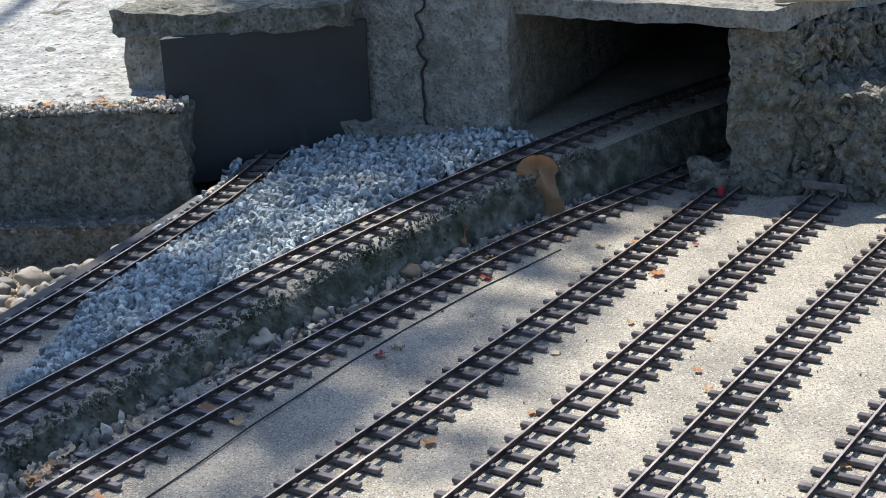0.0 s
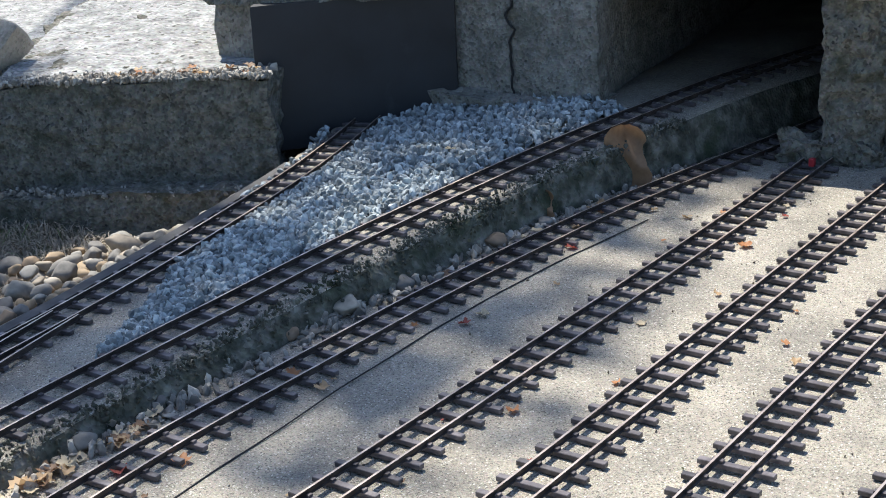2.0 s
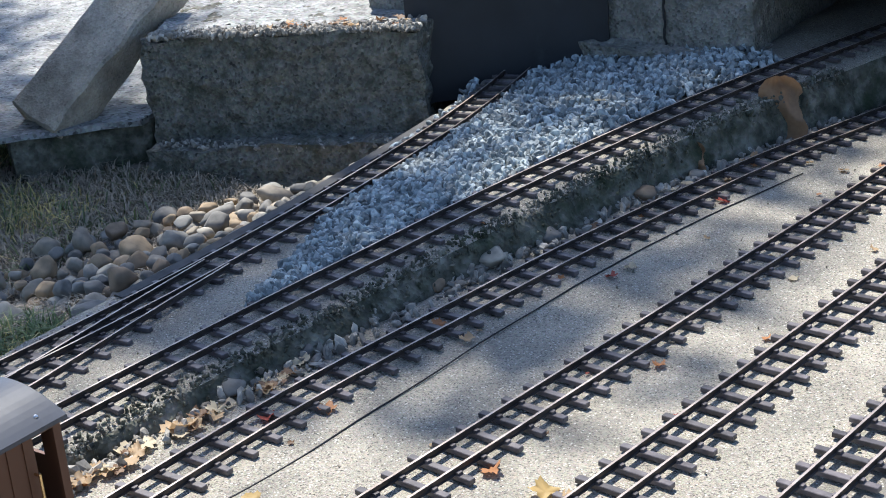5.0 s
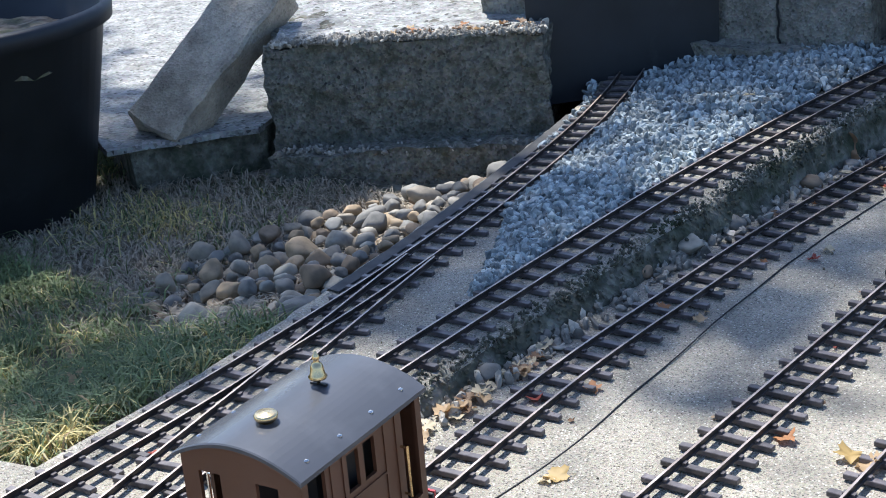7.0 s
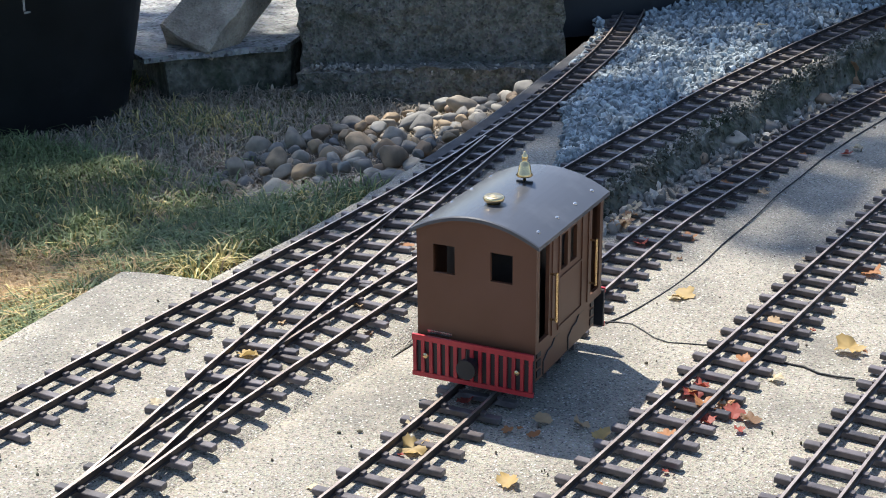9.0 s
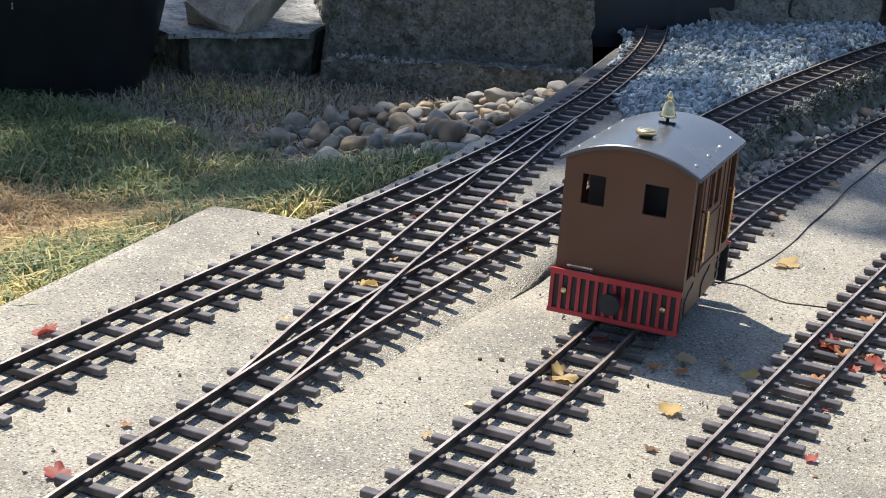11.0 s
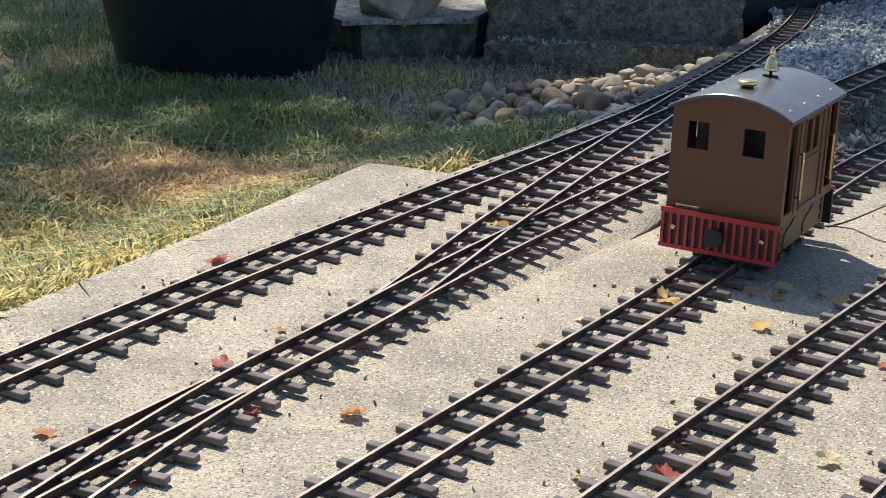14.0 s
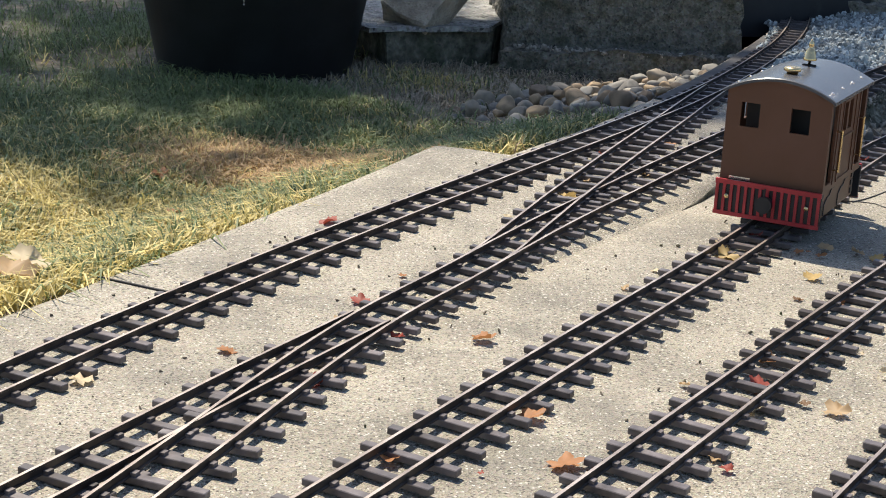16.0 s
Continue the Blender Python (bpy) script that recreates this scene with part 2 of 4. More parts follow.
def prism(corners, z0, z1, bm=None):
    """An upright block over a ground polygon; z1 may be a list of heights."""
    bm = bm or bmesh.new()
    tops = z1 if isinstance(z1, (list, tuple)) else [z1] * len(corners)
    lo = [bm.verts.new((x, y, z0)) for x, y in corners]
    hi = [bm.verts.new((x, y, z)) for (x, y), z in zip(corners, tops)]
    k = len(corners)
    bm.faces.new(lo[::-1])
    bm.faces.new(hi)
    for i in range(k):
        bm.faces.new((lo[i], lo[(i + 1) % k], hi[(i + 1) % k], hi[i]))
    bmesh.ops.recalc_face_normals(bm, faces=bm.faces[:])
    return bm


def dense(bm, size, rounds=6):
    """Splits edges longer than size until none are left."""
    bmesh.ops.triangulate(bm, faces=bm.faces[:])
    for _ in range(rounds):
        long = [e for e in bm.edges if e.calc_length() > size]
        if not long:
            break
        bmesh.ops.subdivide_edges(bm, edges=long, cuts=1, use_grid_fill=False)
        bmesh.ops.triangulate(bm, faces=bm.faces[:])
    return bm


def smooth_line(points):
    """A smooth function through (y, x) pairs given from low y to high y."""
    ys, xs = np.array([p[0] for p in points], float), np.array([p[1] for p in points], float)
    slopes = np.gradient(xs, ys)

    def f(y):
        y = min(max(y, ys[0] - 3), ys[-1] + 3)
        if y <= ys[0]:
            return xs[0] + slopes[0] * (y - ys[0])
        if y >= ys[-1]:
            return xs[-1] + slopes[-1] * (y - ys[-1])
        i = int(np.searchsorted(ys, y) - 1)
        h = ys[i + 1] - ys[i]
        s = (y - ys[i]) / h
        return float((2 * s**3 - 3 * s**2 + 1) * xs[i] + (s**3 - 2 * s**2 + s) * h * slopes[i] + (-2 * s**3 + 3 * s**2) * xs[i + 1] + (s**3 - s**2) * h * slopes[i + 1])

    return f


# ---- the plan: track lines (y, x) and ground heights ----
TRACK_B = smooth_line([(-2.85, -0.083), (-1.829, -0.149), (-1.545, -0.166), (-0.921, -0.2), (-0.555, -0.235), (-0.288, -0.252), (0.01, -0.248), (0.242, -0.242), (0.484, -0.225), (0.738, -0.199), (1.006, -0.152), (1.737, -0.011)])
TRACK_C = smooth_line([(-2.837, 0.03), (-0.912, -0.005), (-0.42, -0.004), (0.122, 0.001), (0.735, 0.005), (1.141, -0.001)])
TRACK_D = smooth_line([(-2.818, 0.188), (-0.811, 0.172), (0.007, 0.178), (0.54, 0.177), (1.208, 0.177)])
TRACK_E = smooth_line([(-2.26, 0.349), (0.005, 0.352), (0.353, 0.35), (0.994, 0.363), (1.275, 0.371)])
TRACK_F = smooth_line([(-1.847, 0.491), (0.059, 0.532), (0.351, 0.539), (1.128, 0.57)])
LINE_1 = smooth_line([(-2.9, -0.03), (-2.3, -0.18), (-1.905, -0.2775), (-1.823, -0.297), (-1.708, -0.325), (-1.594, -0.35), (-1.49, -0.368), (-1.33, -0.383), (-1.08, -0.406), (-0.85, -0.417), (-0.6, -0.422), (-0.308, -0.424), (0.005, -0.42), (0.239, -0.41), (0.481, -0.389), (0.779, -0.353), (0.985, -0.319), (1.457, -0.223), (2.29, -0.036)])
LINE_2 = smooth_line([(-2.887, -0.398), (-1.868, -0.514), (-1.651, -0.543), (-1.388, -0.562), (-0.928, -0.579), (-0.538, -0.59), (-0.276, -0.607), (0.035, -0.645), (0.336, -0.7), (0.545, -0.746), (0.72, -0.795), (1.023, -0.9), (1.787, -1.2)])
LINK = smooth_line([(-1.4, -0.377), (-1.25, -0.392), (-1.1, -0.4225), (-0.92, -0.459), (-0.735, -0.4965), (-0.5, -0.541), (-0.21, -0.6), (-0.05, -0.632)])
SPUR = smooth_line([(-2.9, -0.25), (-2.4, -0.29), (-1.976, -0.3285), (-1.79, -0.3475), (-1.675, -0.3595), (-1.545, -0.369), (-1.47, -0.374)])
WALL_TOP = smooth_line([(-0.647, -0.36), (-0.429, -0.363), (-0.221, -0.359), (0.063, -0.351), (0.358, -0.331), (0.672, -0.298), (0.941, -0.253), (1.451, -0.138)])
SLAB_EDGE = smooth_line([(-3.2, -0.59), (-1.56, -0.683), (-1.2, -0.717), (-0.79, -0.766)])
BANK_EDGE = smooth_line([(-0.752, -0.648), (-0.537, -0.652), (-0.274, -0.68), (0.118, -0.737), (0.4, -0.79), (0.75, -0.868), (1.024, -0.965), (1.949, -1.32)])


def height_left(x, y):
    """The height of the raised side of the slab."""
    a = float(np.interp(y, [-1.64, -1.19, -0.625, 0.01, 0.365, 0.87, 1.29], [0.0, 0.009, 0.02, 0.037, 0.052, 0.073, 0.088]))
    b = float(np.interp(y, [-1.64, -1.19, -0.625, 0.74, 1.5], [0.0, 0.009, 0.02, 0.033, 0.039]))
    s = min(max((x + 0.62) / 0.2, 0), 1)
    z = b + (a - b) * s
    if y < -0.625:
        z *= 1 - (1 - min(max((-0.345 - x) / 0.1, 0), 1)) * min(1, (-0.625 - y) / 0.25)
    return z


def height_earth(x, y):
    s = min(max((-0.72 - x) / 0.3, 0), 1)
    z = -0.018 - 0.08 * s
    if x < -1.2:
        z -= 0.01 * min(1, -1.2 - x)
    return z + 0.008 * noise.noise((x * 5, y * 5, 0)) + 0.006 * noise.noise((x * 17, y * 17, 3))


# ---- ground ----
def grid(name, xs, ys, height, mat, keep=None):
    xs, ys = list(xs), list(ys)
    verts = [(x, y, height(x, y)) for y in ys for x in xs]
    k = len(xs)
    faces = []
    for j in range(len(ys) - 1):
        for i in range(k - 1):
            if keep is None or keep((xs[i] + xs[i + 1]) / 2, (ys[j] + ys[j + 1]) / 2):
                faces.append((j * k + i, j * k + i + 1, (j + 1) * k + i + 1, (j + 1) * k + i))
    return pydata(name, verts, faces, mat, smooth=True)


def steps(a, b, d):
    return np.linspace(a, b, max(2, int(round((b - a) / d)) + 1))


def ground_height(x, y):
    """Bare earth round the slabs, sunk under them."""
    if x > -0.66 and x < 5 and y < 3.4:
        return -0.12
    return height_earth(x, y)


gx = np.concatenate([[-80, -30, -12, -7.5], steps(-5.5, -0.6, 0.06), [-0.3, 0.5, 2, 6, 12, 30, 80]])
gy = np.concatenate([[-80, -30, -12, -6], steps(-4, 2.4, 0.06), [4, 6, 12, 30, 80]])
tagged(grid("ground", gx, gy, ground_height, EARTH), "brown earth with thin grass and dry litter beside the slab", "ground", kind="structure")

tagged(grid("pavement", np.concatenate([steps(-0.38, 0.7, 0.03), [1.0, 1.5, 2.5, 5]]), np.concatenate([[-5], steps(-3.4, 1.3, 0.03), [2.0, 3.6]]),
            lambda x, y: 0.0025 * noise.noise((x * 4, y * 4, 0)) - 0.001 - (0.03 if x < -0.36 else 0), SLAB), "worn pale concrete slab under the railway yard", "pavement", kind="structure")


def build_raised_slab():
    """The left slab and the bank: a top sheet whose edges fall as rough walls."""
    ys = sorted(list(steps(-3.4, 1.6, 0.02)) + list(steps(1.65, 2.9, 0.05)) + [-0.816, -0.812, -0.808, -0.795, -0.787, -0.784])
    cols = 30
    verts, faces = [], []
    for y in ys:
        left = SLAB_EDGE(y) if y < -0.79 else BANK_EDGE(y)
        if -0.816 < y < -0.784:
            s = (y + 0.816) / 0.032
            left = SLAB_EDGE(-0.82) + (BANK_EDGE(-0.78) - SLAB_EDGE(-0.82)) * s**1.6
        right = WALL_TOP(max(y, -0.645)) + 0.014 * min(1, max(0, -0.645 - y) / 0.12)
        for k in range(cols + 1):
            s = k / cols
            x = left + (right - left) * s
            z = height_left(x, y) + 0.0015 * noise.noise((x * 6, y * 6, 5))
            if k == cols:
                z -= 0.004 if y > -0.645 else 0.006
            e = (0.006 * noise.noise((0, y * 24, 2.0)) + 0.004 * noise.noise((0, y * 70, 4.0))) * (y > -0.645) if k in (0, cols) else 0
            verts.append((x + e, y, z))
        # outer skirts, rough and sloping
        for side, x in ((-1, left), (1, right)):
            top = height_left(x, y)
            low = -0.12 if side < 0 else -0.02
            for q in (0.25, 0.5, 0.75, 1.0):
                jut = (0.012 if side < 0 else 0.03 * min(1, max(0, (y + 0.645) * 3))) * q + (0.012 * noise.noise((q * 3, y * 17, side * 9.0)) + 0.008 * noise.noise((q * 7, y * 60, side * 5.0))) * (y > -0.645)
                verts.append((x + side * max(0.002, jut), y, top + (low - top) * q))
    w = cols + 1 + 8
    for j in range(len(ys) - 1):
        a, b = j * w, (j + 1) * w
        for k in range(cols):
            faces.append((a + k, a + k + 1, b + k + 1, b + k))
        chain = [0, cols + 1, cols + 2, cols + 3, cols + 4]
        for p, q in zip(chain, chain[1:]):
            faces.append((a + q, a + p, b + p, b + q))
        chain = [cols, cols + 5, cols + 6, cols + 7, cols + 8]
        for p, q in zip(chain, chain[1:]):
            faces.append((a + p, a + q, b + q, b + p))
    ob = pydata("raised_pavement", verts, faces, SLAB, smooth=False)
    ob.data.materials.append(MOSSY_SHADED)
    for j in range(len(ys) - 1):
        for k in range(cols, cols + 8):
            ob.data.polygons[j * (cols + 8) + k].material_index = 1
    ob.data.polygons.foreach_set("use_smooth", [True] * len(ob.data.polygons))
    return tagged(ob, "raised concrete slab with a crumbling mossy edge, darkened for its shade", "pavement", kind="structure")


build_raised_slab()


def edging():
    """A dark strip between the track and the pebbles."""
    ys = steps(-0.24, 0.62, 0.03)
    verts, faces = [], []
    for j, y in enumerate(ys):
        a, c = BANK_EDGE(y) - 0.016, LINE_2(y) - 0.05
        za, zc = height_left(a, y) - 0.012, height_left(c, y) + 0.0035
        verts += [(a, y, za - 0.03), (a, y, za), ((a + c) / 2, y, zc), (c, y, zc), (c, y, zc - 0.004)]
        if j:
            for k in range(4):
                faces.append((j * 5 - 5 + k, j * 5 - 4 + k, j * 5 + 1 + k, j * 5 + k))
    tagged(pydata("trim_edging", verts, faces, EDGE), "dark grey edging strip beside the pebbles", "edging", kind="structure")


edging()


# ---- railway tracks ----
SLEEPER_PITCH, GAUGE = 0.041, 0.045


def sleeper_mesh(length):
    bm = box(-length / 2, length / 2, -0.0047, 0.0047, 0, 0.0064, 0.0007)
    for s in (-1, 1):
        for o in (-0.0045, 0.0045):
            box(s * GAUGE / 2 + o - 0.0024, s * GAUGE / 2 + o + 0.0024, -0.0034, 0.0034, 0.0058, 0.0094, 0, bm)
    me = bpy.data.meshes.new("sleeper")
    bm.to_mesh(me)
    bm.free()
    me.materials.append(PLASTIC)
    return me


SLEEPER = sleeper_mesh(0.092)


def sweep(line, off, profile, y0, y1, height, step=0.02):
    ys = steps(y0, y1, step)
    verts, faces = [], []
    k = len(profile)
    for y in ys:
        d = (line(y + 0.01) - line(y - 0.01)) / 0.02
        nx, ny = 1 / math.hypot(1, d), -d / math.hypot(1, d)
        for px, pz in profile:
            x, yy = line(y) + (off + px) * nx, y + (off + px) * ny
            verts.append((x, yy, height(line(y), y) + pz))
    for j in range(len(ys) - 1):
        for i in range(k):
            faces.append((j * k + i, j * k + (i + 1) % k, (j + 1) * k + (i + 1) % k, (j + 1) * k + i))
    faces += [tuple(range(k))[::-1], tuple((len(ys) - 1) * k + i for i in range(k))]
    return verts, faces


RAIL_PROFILE = [(-0.0028, 0.006), (0.0028, 0.006), (0.0028, 0.0068), (0.0008, 0.0074), (0.0008, 0.0116), (0.0015, 0.0122), (0.0015, 0.014), (-0.0015, 0.014),
                (-0.0015, 0.0122), (-0.0008, 0.0116), (-0.0008, 0.0074), (-0.0028, 0.0068)]


def track(line, y0, y1, height, label, phase=0.0, sleepers=True, skip=None, trims=(None, None)):
    top = new("railway_track")
    tagged(top, label, "railway track", "tracks of the yard")
    for s, trim in ((-1, trims[0]), (1, trims[1])):
        a, b = trim or (y0, y1)
        v, f = sweep(line, s * GAUGE / 2, RAIL_PROFILE, a, b, height)
        rail = pydata("rail", v, f, RAIL, top, "tarnished brown metal rail, its worn head coloured bright for the sun's highlight")
        rail.data.materials.append(RAIL_TOP)
        k = len(RAIL_PROFILE)
        for p in range(6, len(f) - 2, k):
            rail.data.polygons[p].material_index = 1
    if sleepers:
        rng = random.Random(int((y0 + y1) * 1000) + int(line(0) * 997))
        y = y0 + 0.015 + phase
        while y < y1 - 0.005:
            if not (skip and skip(y)):
                ob = new("sleeper", SLEEPER)
                ob.parent = top
                d = (line(y + 0.01) - line(y - 0.01)) / 0.02
                ob.matrix_basis = pose(line(y), y, height(line(y), y), rng.uniform(-1, 1), 0, -math.degrees(math.atan(d)) + rng.uniform(-1.2, 1.2))
            y += SLEEPER_PITCH
    return top


def level(x, y):
    return 0.0012


def raised(x, y):
    return height_left(x, y) + 0.0014


BLACK_TRACK = "brown metal rails on black plastic sleepers, laid on concrete"
track(TRACK_B, -2.9, 2.6, level, BLACK_TRACK)
track(TRACK_C, -2.9, 1.14, level, BLACK_TRACK, 0.01)
track(TRACK_D, -2.6, 1.17, level, BLACK_TRACK, 0.02)
track(TRACK_E, -1.7, 1.09, level, BLACK_TRACK, 0.005)
track(TRACK_F, -1.2, 1.09, level, BLACK_TRACK, 0.015)
track(LINE_1, -2.9, 2.6, raised, "brown rails on black sleepers along the mossy bank")
track(LINE_2, -2.9, 1.9, raised, "brown rails on black sleepers curving beside the gravel")


def lower(x, y):
    return raised(x, y) - 0.0005


track(LINK, -2.9 + 37 * SLEEPER_PITCH, -0.1, lower, "turnout link between two parallel tracks", 0.0, skip=lambda y: abs(LINK(y) - LINE_2(y)) < 0.02 or abs(LINK(y) - LINE_1(y)) < 0.02)
track(SPUR, -2.9, -1.5, lower, "diverging turnout track on black sleepers", 0.0, skip=lambda y: abs(SPUR(y) - LINE_1(y)) < 0.015)


# ---- walls, blocks and tunnels ----
def concrete(name, corners, z0, z1, mat, label, amount=0.01, size=0.035, seed=1.0, category="wall", fine=0.004, scale=9, kind="structure", knob=0.0):
    bm = dense(prism(corners, z0, z1), size)
    roughen(bm, amount, scale, 0, seed, fine)
    if knob:
        # lumps of aggregate standing out of the face, with hollows between them
        bm.normal_update()
        for v in bm.verts:
            d = noise.voronoi((v.co + Vector((seed, 0, 0))) * 26)[0]
            v.co += v.normal * knob * (0.55 - 1.6 * d[0] + 0.6 * (d[1] - d[0]))
    return tagged(part(name, bm, mat, smooth=False), label, category, kind=kind)


concrete("wall_block", [(-1.401, 0.416), (-0.922, 0.702), (-1.17, 1.13), (-1.426, 2.73), (-2.434, 2.417), (-1.878, 1.048)], -0.138, 0.167, BLOCK,
         "broad weathered concrete block with a crumbling top edge", 0.012, 0.02, 1.0, fine=0.006, knob=0.007)
# A separate top layer, paler than the block below it.
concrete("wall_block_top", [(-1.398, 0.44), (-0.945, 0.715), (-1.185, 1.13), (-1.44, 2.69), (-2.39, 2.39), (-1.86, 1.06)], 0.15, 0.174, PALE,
         "pale crumbling layer on top of the block, lighter than its sides", 0.006, 0.022, 17.0, fine=0.005)
concrete("wall_footing", [(-1.39, 0.375), (-1.27, 0.405), (-1.115, 0.475), (-0.975, 0.57), (-0.88, 0.67), (-1.0, 0.78), (-1.38, 0.5)], -0.14, [-0.045, -0.034, -0.026, -0.028, -0.04, -0.03, -0.035], BLOCK,
         "low curved concrete footing in front of the block", 0.01, 0.02, 2.0, knob=0.008)
concrete("wall_culvert", [(-1.142, 0.795), (-0.985, 0.81), (-1.2, 1.15), (-1.5, 2.4), (-1.768, 2.4), (-1.28, 1.1)], 0.165, 0.288, OLD, "side wall of the small concrete culvert", 0.006, 0.025, 3.0, knob=0.005)
concrete("roof_culvert", [(-1.16, 0.778), (-0.98, 0.79), (-0.74, 0.985), (-0.76, 1.12), (-0.942, 2.671), (-1.911, 2.732)], 0.284, 0.33, BLOCK, "thick rough concrete roof slab of the culvert", 0.01, 0.025, 4.0, "roof", fine=0.007, knob=0.008)
concrete("wall_pier", [(-0.782, 1.068), (-0.42, 1.066), (-0.47, 1.3), (-0.8, 3.2), (-1.05, 3.2), (-0.85, 1.614)], 0.0, 0.461, OLD,
         "cracked grey concrete pier between two tunnel mouths", 0.006, 0.025, 5.0, knob=0.004)
concrete("wall_ledge", [(-0.813, 0.999), (-0.416, 1.017), (-0.423, 1.146), (-0.829, 1.157)], 0.0, 0.085, OLD, "rough ledge at the foot of the pier", 0.012, 0.02, 6.0, knob=0.008)
concrete("roof_tunnel", [(-0.52, 1.1), (0.083, 1.128), (0.222, 1.545), (0.75, 3.3), (-1.0, 3.3)], 0.31, 0.345, OLD, "thick concrete slab roofing the tunnel", 0.006, 0.03, 7.0, "roof", knob=0.005)
concrete("wall_pillar", [(-0.006, 1.132), (0.1, 1.162), (0.182, 1.417), (0.74, 3.2), (0.45, 3.2), (0.05, 1.568)], -0.023, 0.308, BLOCK,
         "broken mossy concrete wall beside the tunnel mouth", 0.014, 0.018, 8.0, fine=0.008, knob=0.012)
concrete("wall_pillar_foot", [(-0.056, 1.115), (0.098, 1.134), (0.134, 1.274), (0.0, 1.3)], -0.023, 0.042, BLOCK, "broken lump at the foot of the pillar", 0.026, 0.015, 9.0, fine=0.012, scale=14, knob=0.012)
concrete("wall_right_block", [(0.11, 1.19), (0.337, 1.171), (1.015, 1.183), (1.268, 3.24), (0.669, 3.268), (0.234, 1.716)], -0.023, [0.179, 0.195, 0.228, 0.302, 0.277, 0.218], BLOCK,
         "rough rubble concrete block with a sunlit top", 0.022, 0.02, 10.0, fine=0.012, knob=0.022)
# Added behind the tunnels to keep daylight out of them.
concrete("wall_back", [(-2.147, 3.121), (1.57, 2.974), (1.603, 3.249), (-2.19, 3.41)], -0.138, 0.6, OLD, "added concrete wall closing the tunnels to keep them dark", 0.005, 0.1, 11.0)
concrete("plaza_slab", [(-1.625, 0.17), (-1.45, 0.418), (-1.824, 1.624), (-1.963, 2.938), (-6.895, 4.11), (-4.499, 1.251), (-3.126, 1.012)], -0.012, 0.0, PALE,
         "large pale concrete paving slab behind the pot", 0.004, 0.08, 12.0, "pavement")
# Added sheet: its black paints the darkness inside the small tunnel.
concrete("wall_tunnel_lining", [(-1.0, 0.745), (-0.735, 1.05), (-0.745, 1.068), (-1.012, 0.77)], 0.0, 0.29, POT, "added black sheet standing in for the dark inside of the small tunnel", 0.001, 0.06, 13.0, fine=0.0)
# Soil under the slab's edge; its shadow is put into the dark material.
concrete("plaza_base", [(-1.605, 0.21), (-1.46, 0.45), (-1.824, 1.624), (-1.963, 2.938), (-6.8, 4.0), (-4.4, 1.3), (-3.1, 1.07)], -0.13, -0.011, MOSSY_SHADED, "earth step under the paving slab, coloured dark for its shade", 0.008, 0.08, 16.0)


def leaning_slab():
    a, b = Vector((-1.545, 0.27, 0.004)), Vector((-1.48, 0.53, 0.225))
    u = (b - a).normalized()
    w = Vector((-0.085, 0.035, 0.06))
    w = (w - u * w.dot(u)).normalized()
    n = u.cross(w)
    n = n if n.y > 0 else -n
    m = Matrix((u, w, n)).transposed().to_4x4()
    m.translation = a
    bm = dense(box(0, 0.4, 0, 0.135, 0.0, 0.085, 0.006), 0.03)
    roughen(bm, 0.008, 14, 0, 3.0, 0.003)
    bm.transform(m)
    tagged(part("stone_slab", bm, TAN), "pale broken stone slab leaning on the concrete block", "stone slab")


leaning_slab()


def plant_pot():
    top = new("plant_pot")
    tagged(top, "large black plastic plant pot standing in the grass", "plant pot")
    top.location = (-1.83, 0.0, -0.15)
    top.scale = (1.06, 1.06, 1.06)
    wall = lathe([(0.188, 0), (0.204, 0.012), (0.28, 0.385), (0.296, 0.39), (0.299, 0.418), (0.286, 0.424), (0.276, 0.406), (0.268, 0.345), (0.02, 0.34)], 56)
    for v in wall.verts:
        # a little out of round and dented, as old soft pots are
        k = 1 + 0.012 * noise.noise((v.co.x * 5, v.co.y * 5, v.co.z * 3))
        v.co.x, v.co.y = v.co.x * k, v.co.y * k
    body = part("pot_wall", wall, POT, top, smooth=True)
    scuff = bmesh.new()
    for a, z, w, h in ((-0.62, 0.3, 0.004, 0.022), (-0.6, 0.287, 0.012, 0.004), (-0.95, 0.22, 0.003, 0.012)):
        r = 0.2053 + (z - 0.012) * 0.2038
        c = Vector((r * math.cos(a), r * math.sin(a), z))
        t = Vector((-math.sin(a), math.cos(a), 0))
        q = [scuff.verts.new(c + t * i * w * 0.5 + Vector((math.cos(a) * 0.2, math.sin(a) * 0.2, 1)) * j * h * 0.5) for i, j in ((-1, -1), (1, -0.8), (0.8, 1), (-0.9, 0.9))]
        scuff.faces.new(q)
    part("scuff", scuff, PALE, body, "pale scuff marks on the black plastic")
    part("soil", roughen(dense(lathe([(0.266, 0.335), (0.262, 0.36)], 32), 0.04), 0.012, 20), EARTH, top, "dark crumbly soil")


plant_pot()
plank = part("wooden_plank", box(-0.07, 0.07, -0.012, 0.012, 0, 0.016, 0.002), WOOD)
plank.matrix_basis = pose(0.125, 1.2, 0.349, 0, 0, 27)
tagged(plank, "short weathered wooden plank lying on the tunnel roof", "plank")


